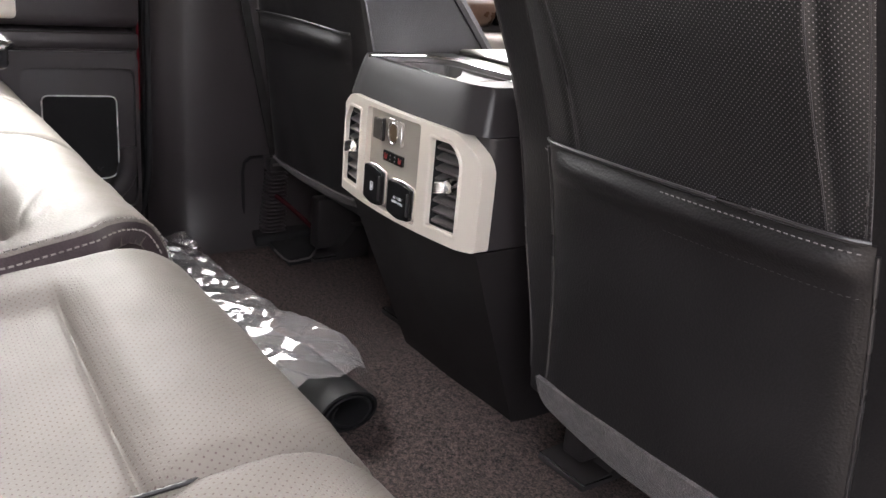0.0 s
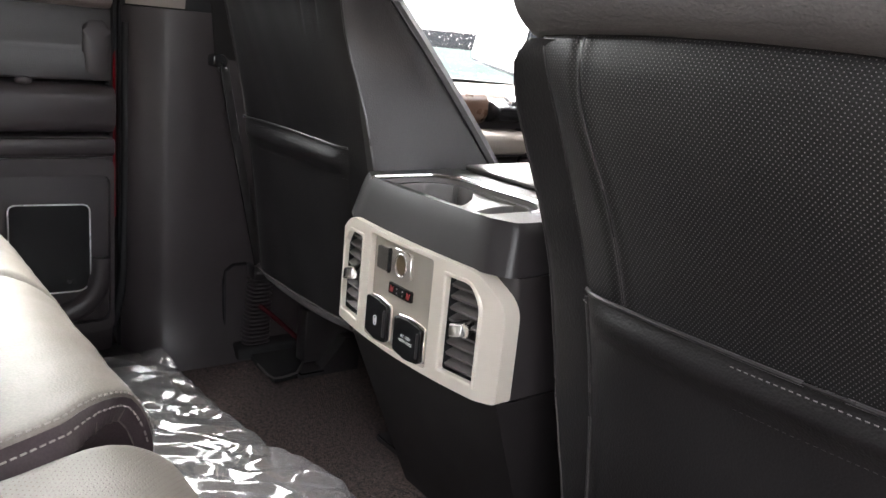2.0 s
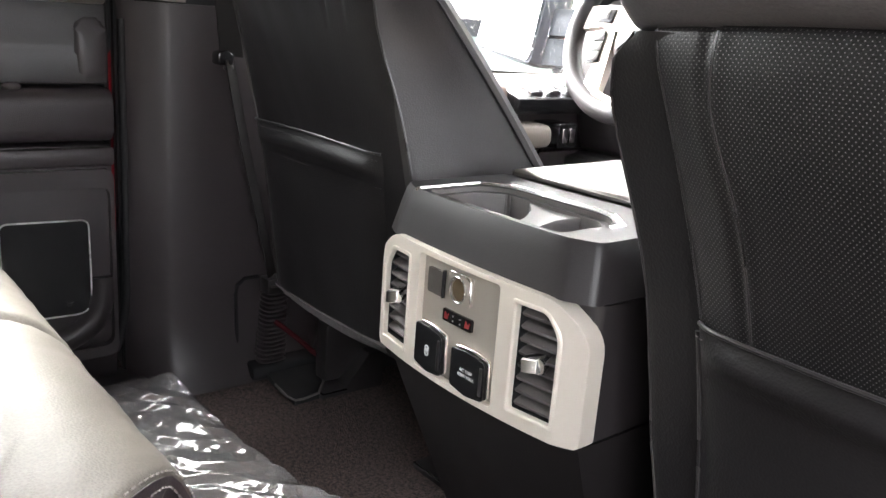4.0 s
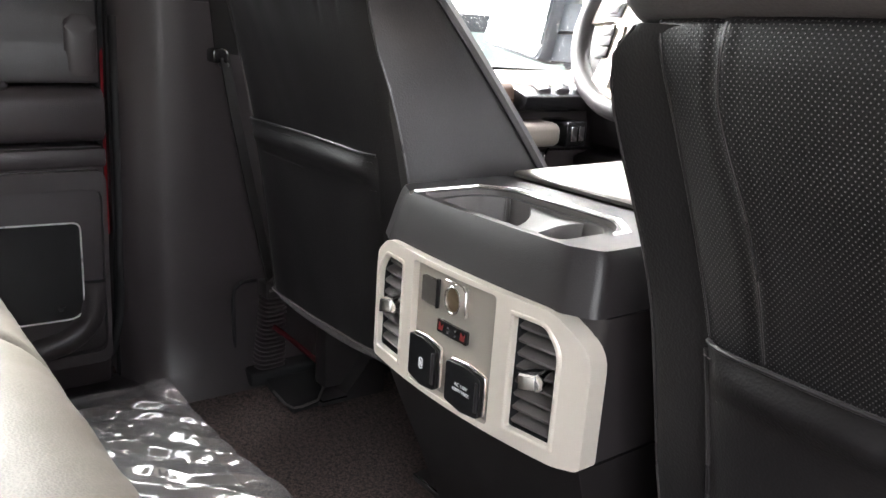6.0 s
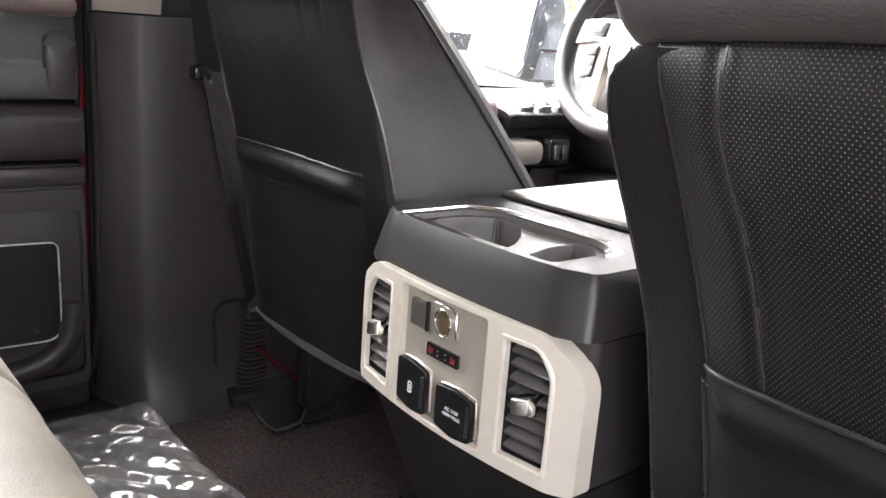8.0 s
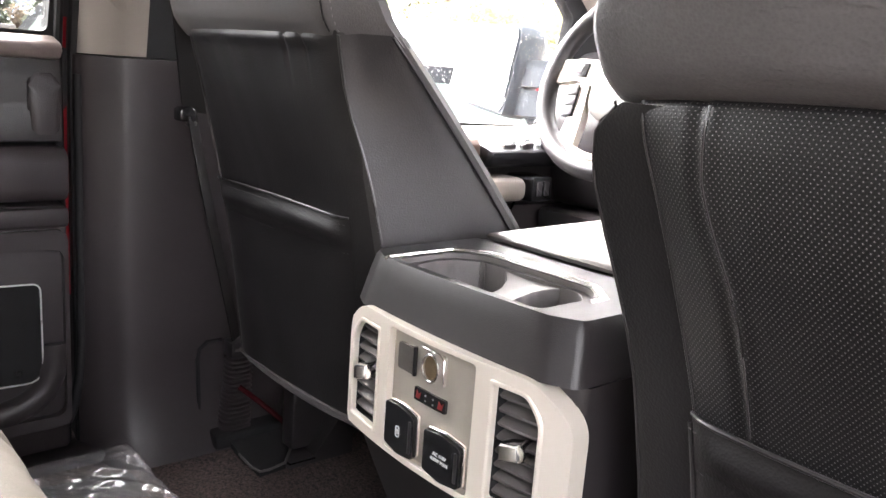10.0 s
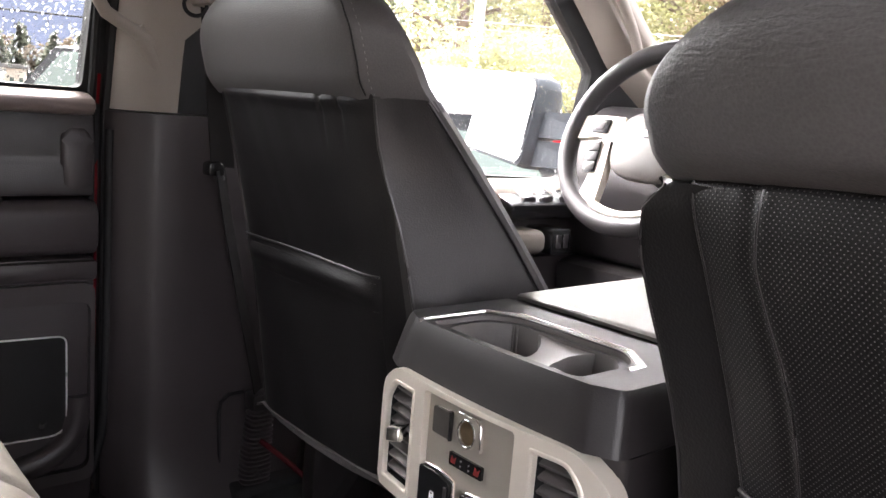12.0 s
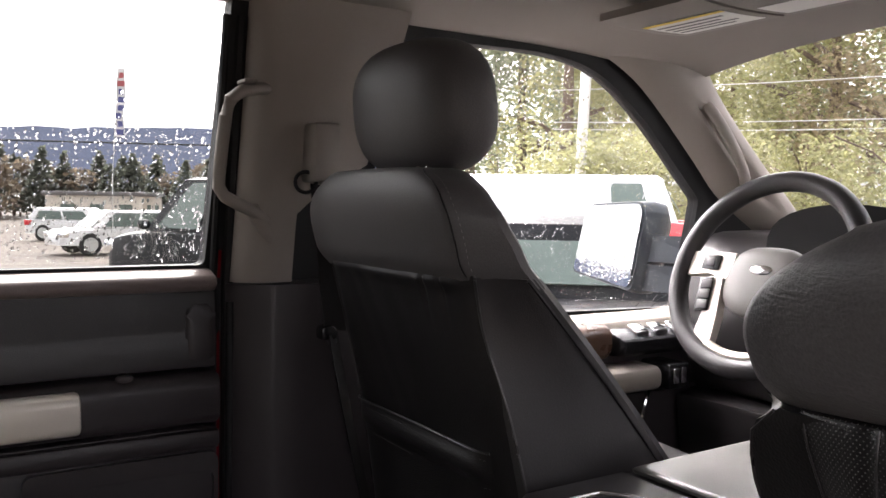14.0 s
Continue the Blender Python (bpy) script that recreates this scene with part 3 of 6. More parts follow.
pull = part("pull_handle", soft_prism([(-0.775, 0.476), (-0.748, 0.476), (-0.738, 0.485), (-0.738, 0.530), (-0.748, 0.540), (-0.775, 0.540)], -0.72, -0.322, "y", 0.007), SILVER, door, "champagne silver pull handle")
part("lock_knob", egg((-0.772, -0.255, 0.552), (0.008, 0.014, 0.007), 2.2, 12, 8), DOOR_PLASTIC, door)
part("speaker_surround", plate(rounded([(-0.40, 0.08), (-0.105, 0.08), (-0.105, 0.416), (-0.40, 0.416)], 0.02), [rounded([(-0.32, 0.10), (-0.112, 0.10), (-0.112, 0.385), (-0.32, 0.385)], 0.02)], lambda y, z, d: (-0.778 - d, y, z), 0.014, 0.03), DOOR_PLASTIC, door)
GR = rounded([(-0.285, 0.165), (-0.146, 0.163), (-0.147, 0.329), (-0.284, 0.333)], [0.012, 0.028, 0.014, 0.014], 5)
grille = part("speaker_grille", plate(GR, [], lambda y, z, d: (-0.7870 - d, y, z), 0.006), GLOSS_BLACK, door, "black speaker grille")
part("speaker_frame", tube([(-0.7855, p.x, p.y) for p in dense([Vector(q) for q in GR], 0.01)], 0.0015, 8, True), SATIN_TRIM, grille, "chrome frame")
part("pocket_lip", tube(bezier([(-0.795, -0.126, 0.225), (-0.793, -0.126, 0.16), (-0.793, -0.140, 0.118), (-0.793, -0.19, 0.105), (-0.793, -0.36, 0.105)], 24), 0.022, 14), DOOR_PLASTIC, door)

# ---- front door, far side ----
fdoor = thing("door_2", "dark front door lining with wood trim and window switches", "door", (-0.84, 0.75, 0.05), kind="structure")


def fstrip(name, profile, mat, y0, y1, label="", r=0.006, parent=None):
    return part(name, soft_prism(profile, y0, y1, "y", r), mat, parent or fdoor, label)


fstrip("lower_panel", [(-0.88, 0.02), (-0.80, 0.02), (-0.79, 0.40), (-0.88, 0.40)], DOOR_PLASTIC, 0.302, 1.40)
fstrip("upper_panel", [(-0.88, 0.404), (-0.79, 0.404), (-0.79, 0.52), (-0.88, 0.52)], DOOR_PLASTIC, 0.302, 1.40)
fstrip("sill_cap", [(-0.885, 0.524), (-0.80, 0.524), (-0.79, 0.545), (-0.805, 0.568), (-0.845, 0.582), (-0.885, 0.584)], BEIGE, 0.302, 1.22, "pale window sill cap")
fstrip("wood_trim", [(-0.83, 0.49), (-0.775, 0.49), (-0.757, 0.515), (-0.76, 0.555), (-0.785, 0.572), (-0.83, 0.572)], WOOD, 0.35, 0.775, "glossy brown wood trim", 0.012)
swp = fstrip("switch_panel", [(-0.82, 0.49), (-0.74, 0.50), (-0.735, 0.535), (-0.82, 0.562)], GLOSS_BLACK, 0.787, 1.06, "black window switch panel", 0.008)
for k in range(3):
    part("window_switch", soft_prism([(-0.785, 0.547), (-0.750, 0.537), (-0.750, 0.552), (-0.780, 0.566)], 0.835 + 0.06 * k, 0.875 + 0.06 * k, "y", 0.003), CHROME, swp, "chrome-tipped window switch")
fstrip("pull_handle", [(-0.795, 0.422), (-0.722, 0.422), (-0.708, 0.435), (-0.708, 0.466), (-0.722, 0.478), (-0.795, 0.478)], BEIGE, 0.40, 0.878, "pale armrest pull", 0.01)
blk = fstrip("seat_switch", [(-0.80, 0.42), (-0.705, 0.422), (-0.705, 0.480), (-0.80, 0.480)], GLOSS_BLACK, 0.893, 0.96, "black switch block", 0.006)
for k in range(2):
    part("switch_key", box(-0.705, -0.699, 0.904 + 0.024 * k, 0.921 + 0.024 * k, 0.436, 0.470, 0.002), CHROME, blk)
part("bright_trim", tube(bezier([(-0.785, 0.92, 0.405), (-0.775, 0.895, 0.40), (-0.775, 0.885, 0.345)]), 0.004, 6), CHROME, fdoor)

# ---- centre console ----
console = thing("centre_console", "black centre console with champagne silver rear panel and cup tray", "console", (0, 0.4, 0.04))


def panel_y(x, z, proud=0.0):
    """The rear panel stands upright and bows outwards; its ends turn away."""
    edge = max(0.0, abs(x) - 0.148)
    return 0.0086 + 0.6 * x * x + edge * 0.42 - proud


# body below the panel and behind it
rings = []
for z, yr, hw in ((0.005, 0.150, 0.143), (0.08, 0.118, 0.148), (0.16, 0.084, 0.153), (0.24, 0.050, 0.158), (0.300, 0.026, 0.162)):
    ring = [(x, yr + 0.35 * x * x, z) for x in span(-hw, hw, 12)]
    ring += [(hw + 0.004, yr + 0.03, z), (hw + 0.004, 0.9, z), (-hw - 0.004, 0.9, z), (-hw - 0.004, yr + 0.03, z)]
    rings.append(ring)
part("lower_body", loft(rings), LOWER_PLASTIC, console)
rings = []
for z in (0.3025, 0.37, 0.447):
    ring = [(x, panel_y(x, z) + 0.012, z) for x in span(-0.158, 0.158, 12)]
    ring += [(0.165, 0.05, z), (0.166, 0.9, z), (-0.166, 0.9, z), (-0.165, 0.05, z)]
    rings.append(ring)
part("middle_body", loft(rings), PLASTIC, console)


def tray_hole():
    return rounded([(-0.106, 0.036), (0.106, 0.036), (0.106, 0.120), (0.074, 0.146), (-0.074, 0.146), (-0.106, 0.120)], [0.014, 0.014, 0.022, 0.015, 0.015, 0.022], 4)


# upper shell: sloping rear face, rounded corners, top with the tray's opening
upper = []
for z, inset in ((0.449, 0.0), (0.460, 0.001), (0.485, 0.003), (0.500, 0.006), (0.506, 0.011)):
    hw = 0.1655 - inset * 0.5 - (z - 0.449) * 0.13
    yr = 0.010 + (z - 0.449) * 0.24 + inset * 0.2
    cr = 0.030
    ring = [(x, yr + 0.35 * x * x, z) for x in span(-hw + cr, hw - cr, 12)]
    yb = yr + 0.35 * (hw - cr) ** 2
    turn = [(hw - 0.026, yb + 0.0020), (hw - 0.008, yb + 0.0110), (hw - 0.0035, yb + 0.0140), (hw - 0.0010, yb + 0.0185), (hw, yb + 0.026)]
    ring += [(x, y, z) for x, y in turn] + [(hw + 0.001, 0.202, z), (-hw - 0.001, 0.202, z)] + [(-x, y, z) for x, y in reversed(turn)]
    upper.append(ring)
part("upper_body", loft(upper, caps=False), PLASTIC, console)
top_loop = [Vector((p[0], p[1])) for p in upper[-1]]
top = part("top_plate", plate(top_loop, [tray_hole()], lambda x, y, d: (x, y, 0.5062 - d), 0.004, 0.02), PLASTIC, console)
CY = 0.092
WELL = rounded([(-0.086, 0.040), (0.086, 0.040), (0.099, 0.070), (0.099, 0.108), (0.070, 0.1385), (-0.074, 0.1385), (-0.099, 0.108), (-0.099, 0.070)], [0.012, 0.012, 0.03, 0.03, 0.012, 0.004, 0.03, 0.03], 5)
lip = dense(tray_hole(), 0.012)
part("tray_lip", loft([[(p.x, p.y, 0.505) for p in lip], [(p.x * 0.992, CY + (p.y - CY) * 0.992, 0.4985) for p in lip]], caps=False), VENT_GREY, console)
part("tray_ledge", plate(tray_hole(), [WELL], lambda x, y, d: (x, y, 0.4995 - d), 0.003, 0.01), DOOR_PLASTIC, console)
hole = dense(WELL, 0.010)
part("tray_well", loft([[(p.x, p.y, 0.4992) for p in hole], [(p.x * 0.99, CY + (p.y - CY) * 0.985, 0.494) for p in hole], [(p.x * 0.95, CY + (p.y - CY) * 0.95, 0.432) for p in hole], [(p.x * 0.92, CY + (p.y - CY) * 0.90, 0.428) for p in hole]], caps=False), VENT_GREY, console)
part("tray_floor", plate([Vector((p.x * 0.93, CY + (p.y - CY) * 0.91)) for p in hole], [], lambda x, y, d: (x, y, 0.4295 - d), 0.003), RUBBER, console)
for k in (0.0, 0.0065):
    part("tray_rib", tube([Vector((-0.0755 + k, 0.1355, 0.4995)), Vector((-0.0745 + k, 0.1345, 0.47)), Vector((-0.0735 + k, 0.1325, 0.431))], 0.0011, 6), VENT_GREY, console)
rim_path = [Vector((*p, 0.5068)) for p in ((-0.113, 0.030), (-0.114, 0.075), (-0.113, 0.124), (-0.078, 0.153), (0.078, 0.153), (0.113, 0.124), (0.114, 0.098))]
rim_pts = [a.lerp(b, k / 5) for a, b in zip(rim_path, rim_path[1:]) for k in range(5)] + [rim_path[-1]]


def rim_section(p):
    """A low rounded strip, 6 mm wide, that follows the tray's edge."""
    out = Vector((p.x, (p.y - CY) * 1.6, 0)).normalized()
    return [p + out * a + Vector((0, 0, h)) for a, h in ((-0.0040, -0.004), (-0.0040, -0.0006), (-0.0024, 0.0001), (-0.0020, 0.0016), (-0.0004, 0.0024), (0.0012, 0.0022), (0.0020, 0.0006), (0.0036, 0.0003), (0.0040, -0.003))]


part("tray_trim", loft([rim_section(p) for p in rim_pts]), CHROME, console, "chrome tray trim")
# the waisted saddle that parts one cup from the other, sloping down from the front wall of the well
saddle = []
for k in range(15):
    u = k / 14
    yy = 0.1385 - 0.086 * u
    xl = float(np.interp(u, (0, 0.2, 0.45, 0.62, 0.85, 1), (-0.039, -0.019, -0.006, -0.002, -0.007, -0.020)))
    xr = float(np.interp(u, (0, 0.12, 0.3, 0.6, 0.85, 1), (0.044, 0.034, 0.028, 0.030, 0.040, 0.056)))
    zt = 0.4970 - 0.010 * u - 0.002 * math.sin(u * math.pi)
    ring = [(xl + 0.004, yy, 0.431), (xl, yy, zt - 0.0022), (xl + 0.0012, yy, zt)]
    ring += [(xl + (xr - xl) * w, yy, zt - 0.0016 * math.sin(w * math.pi)) for w in (0.2, 0.4, 0.6, 0.8)]
    ring += [(xr - 0.0012, yy, zt), (xr, yy, zt - 0.0022), (xr - 0.004, yy, 0.431)]
    saddle.append(ring)
part("cup_divider", loft(saddle), BEIGE_DARK, console, "grey saddle between two cup wells")
part("tray_catch", box(0.064, 0.077, 0.041, 0.049, 0.486, 0.5025, 0.002), BEIGE_DARK, console)

# armrest lid
lid = part("armrest_lid", loft([[Vector(((0.146 - i) * sx, 0.210 + i + (0.42 if f else 0), z + (0.004 if f else 0))) for sx, f in ((-1, 0), (1, 0), (1, 1), (-1, 1))] for z, i in ((0.5055, 0.004), (0.507, 0.001), (0.511, 0.0), (0.5140, 0.003), (0.5152, 0.010))]), LID_LEATHER, console, "padded black leather armrest lid")
part("lid_base", box(-0.155, 0.155, 0.204, 0.66, 0.448, 0.5045, 0.004), PLASTIC, console)

# rear panel: silver bezel with three openings
bez = rounded([(-0.171, 0.306), (0.170, 0.303), (0.170, 0.420), (0.138, 0.450), (-0.126, 0.453), (-0.171, 0.414)], [0.006, 0.006, 0.022, 0.018, 0.016, 0.022], 5)
vent_r = rounded([(0.0895, 0.3205), (0.1415, 0.3205), (0.1415, 0.413), (0.126, 0.4335), (0.0895, 0.4335)], [0.003, 0.003, 0.010, 0.008, 0.003], 4)
vent_l = [Vector((-p.x, p.y)) for p in reversed(vent_r)]
plate_hole = rounded([(-0.0665, 0.311), (0.0665, 0.311), (0.0665, 0.4455), (-0.0665, 0.4455)], 0.005, 3)
bezel = part("rear_bezel", plate(bez, [vent_l, plate_hole, vent_r], lambda x, z, d: (x, panel_y(x, z, 0.009) + d, z), 0.022, 0.006), SILVER, console, "champagne silver bezel")
bev = bezel.modifiers.new("bevel", "BEVEL")
bev.width, bev.segments, bev.limit_method, bev.angle_limit = 0.0022, 3, "ANGLE", radians(40)
insert = part("insert_plate", plate(rounded([(-0.0655, 0.312), (0.0655, 0.312), (0.0655, 0.4445), (-0.0655, 0.4445)], 0.004, 3), [], lambda x, z, d: (x, panel_y(x, z, 0.001) + d, z), 0.006, 0.012), INSERT_SILVER, console, "flat matt silver insert plate")


def vent(sign):
    frame_ob = part("vent_box", plate([Vector((sign * p.x, p.y)) for p in (vent_r if sign > 0 else list(reversed(vent_r)))], [], lambda x, z, d: (x, panel_y(x, z) + 0.022 + d, z), 0.003, 0.02), RUBBER, console)
    for k in range(8):
        z = 0.3275 + 0.0138 * k
        hi = 0.142 if z < 0.412 else 0.130
        xs = [sign * v for v in span(0.089, hi, 4)]
        part("slat", sheet(lambda x, v: (x, panel_y(x, z) - 0.001 + 0.017 * v, z - 0.0010 + 0.0050 * v + 0.0016 * math.sin(v * math.pi)), xs, span(0, 1, 5), 0.0042), VENT_GREY, frame_ob)
    loop_in = [Vector((sign * (0.1155 + (p.x - 0.1155) * 0.975), 0.377 + (p.y - 0.377) * 0.988)) for p in vent_r]
    part("vent_liner", loft([[(p.x, panel_y(p.x, p.y) + d, p.y) for p in loop_in] for d in (-0.003, 0.024)], caps=False), RUBBER, frame_ob)
    zc = 0.377
    x = sign * 0.1160
    yk = panel_y(x, zc)
    # a wedge-shaped knob, wider at the foot
    rows = []
    for u, h, y0 in ((-1.0, 0.86, 0.001), (-0.94, 0.98, 0.0), (0.0, 1.0, -0.001), (0.94, 0.98, 0.0), (1.0, 0.86, 0.001)):
        xx = x + 0.0115 * u
        rows.append([Vector((xx, yk + y0 + dy, zc + h * dz)) for dy, dz in ((-0.0145, -0.0075), (-0.0160, -0.0060), (-0.0135, 0.0060), (-0.0115, 0.0075), (0.000, 0.0105), (0.008, 0.0080), (0.008, -0.0080), (0.000, -0.0110))])
    turn = Matrix.Translation((x, yk, zc)) @ pose(0, 0, 0, 0, -16, 0) @ Matrix.Translation((-x, -yk, -zc))
    part("vent_knob", moved(loft(rows), turn), CHROME, frame_ob, "chrome vent knob")
    return frame_ob


for sign in (-1, 1):
    vent(sign)
    rim = []
    for o, proud in ((-0.0004, -0.004), (0.0002, 0.0080), (0.0010, 0.0097), (0.0026, 0.0104), (0.0042, 0.0100), (0.0052, 0.0085)):
        rim.append([(sign * (0.1155 + (p.x - 0.1155) * (0.026 + o) / 0.026), panel_y(0.1155 + (p.x - 0.1155) * (0.026 + o) / 0.026, p.y, proud), 0.377 + (p.y - 0.377) * (0.0565 + o) / 0.0565) for p in vent_r])
    part("vent_frame", loft(rim, caps=False), SILVER, bezel, "raised silver vent frame")


def on_panel(loop, proud, thick, name, mat, parent, label=""):
    return part(name, plate(loop, [], lambda x, z, d: (x, panel_y(x, z, proud) + d, z), thick, 0.012), mat, parent, label)


def rect(x0, x1, z0, z1, r):
    return rounded([(x0, z0), (x1, z0), (x1, z1), (x0, z1)], r, 4)


# power socket with its open lid
sock = on_panel(rect(-0.0195, 0.0200, 0.4045, 0.4375, 0.004), 0.004, 0.004, "socket_plate", INSERT_SILVER, console, "champagne power socket plate")
ring = [(0.001 + 0.0120 * math.cos(a * math.tau / 24), panel_y(0, 0.42) - 0.0055, 0.4205 + 0.0140 * math.sin(a * math.tau / 24)) for a in range(24)]
part("socket_ring", tube(ring, 0.0012, 8, True), CHROME, sock, "chrome socket ring")
part("socket_cup", loft([[(p[0] * 0.9, p[1] + 0.0045, 0.4205 + (p[2] - 0.4205) * 0.9) for p in ring], [(p[0] * 0.86, p[1] + 0.0010, 0.4205 + (p[2] - 0.4205) * 0.88) for p in ring]], caps=True), BORE, sock, "brown brass-lit socket bore")
part("socket_edge", tube([(x, panel_y(x, z) - 0.0045, z) for x, z in ((-0.012, 0.4385), (0.013, 0.4385), (0.0200, 0.433), (0.0207, 0.410))], 0.0008, 6), CHROME, sock)
flap = on_panel(rect(-0.0535, -0.0245, 0.4040, 0.4325, 0.003), 0.005, 0.0035, "socket_lid", SMOKED, console, "open smoky grey socket lid")
part("hinge", tube([(-0.0220, panel_y(-0.02, 0.42) - 0.0065, z) for z in span(0.405, 0.436, 4)], 0.0024, 8), GLOSS_BLACK, flap)

# heated seat keys
heat = on_panel(rect(-0.0245, 0.0245, 0.3785, 0.3925, 0.0015), 0.003, 0.003, "heat_switch", GLOSS_BLACK, console, "black heated seat switch with red marks")
for sx in (-1, 1):
    part("seat_mark", plate(rounded([(sx * 0.0175 - 0.004, 0.3815), (sx * 0.0175 + 0.0025, 0.3815), (sx * 0.0175 + 0.0042, 0.3895), (sx * 0.0175 + 0.001, 0.386), (sx * 0.0175 - 0.0025, 0.390)], 0.0006, 2), [], lambda x, z, d: (x, panel_y(x, z, 0.0036) + d, z), 0.0008), RED_PRINT, heat)
    for dz in (0.3825, 0.388):
        part("lamp_dot", box(sx * 0.006 - 0.0008, sx * 0.006 + 0.0008, panel_y(0, dz, 0.0036), panel_y(0, dz, 0.003), dz - 0.0008, dz + 0.0008), DIM_THREAD, heat)


def cap(x0, x1, z0, z1, name, label):
    loop = rounded([(x0, z0 + 0.003), ((x0 + x1) / 2, z0 - 0.002), (x1, z0 + 0.001), (x1, z1 - 0.003), ((x0 + x1) / 2, z1 + 0.002), (x0, z1)], 0.004, 3)
    base = on_panel([Vector((p.x * 1.0 + 0.0012, p.y + 0.0012)) for p in loop], 0.0035, 0.003, name, SILVER, console, label)
    part("edge_gleam", tube([(p.x + 0.0016, panel_y(p.x, p.y) - 0.0042, p.y + 0.0016) for p in loop[len(loop) // 2 - 5: -2]], 0.0008, 6), CHROME, base, "bright cap edge")
    lid_part = part("cap", plate(loop, [], lambda x, z, d: (x, panel_y(x, z, 0.0095) + d, z), 0.006, 0.012), GLOSS_BLACK, base, "black hinged cap")
    bv = lid_part.modifiers.new("bevel", "BEVEL")
    bv.width, bv.segments = 0.0012, 2
    part("hinge", box(x1 - 0.006, x1 - 0.002, panel_y(x1, z0, 0.0112), panel_y(x1, z0, 0.007), z0 + 0.007, z1 - 0.008, 0.0008), PLASTIC, lid_part)
    return lid_part


usb = cap(-0.0655, -0.0150, 0.3135, 0.3640, "usb_cover", "black capped charging socket")
acs = cap(0.0025, 0.0550, 0.3110, 0.3580, "mains_cover", "black capped mains socket")


def lettering(words, x, z, size, mat, parent, name="lettering"):
    c = bpy.data.curves.new(name, "FONT")
    c.body, c.size, c.extrude, c.align_x, c.align_y = words, size, 0.0002, "CENTER", "CENTER"
    c.materials.append(mat)
    ob = new(name, c)
    ob.matrix_world = pose(x, panel_y(x, z, 0.0100), z, 90, 0, 0)
    ob.parent = parent
    ob.matrix_parent_inverse = parent.matrix_world.inverted()
    ob["label"] = "white printed lettering"
    return ob


lettering("AC 110V", 0.0285, 0.3375, 0.0054, WHITE_PRINT, acs)
lettering("400W MAX", 0.0285, 0.3315, 0.0054, WHITE_PRINT, acs)
icon = rounded([(-0.0435, 0.3310), (-0.0380, 0.3310), (-0.0380, 0.3425), (-0.0435, 0.3425)], 0.0022, 4)
part("charge_icon", tube([(p.x, panel_y(p.x, p.y, 0.0097), p.y) for p in icon], 0.0006, 6, True), WHITE_PRINT, usb, "white charging mark")
part("icon_bar", box(-0.0415, -0.0400, panel_y(-0.041, 0.34, 0.0101), panel_y(-0.041, 0.34, 0.0093), 0.334, 0.3395), WHITE_PRINT, usb)


# ---- front seats ----
def half_width(z):
    """Half the width of the rear panel."""
    return 0.185


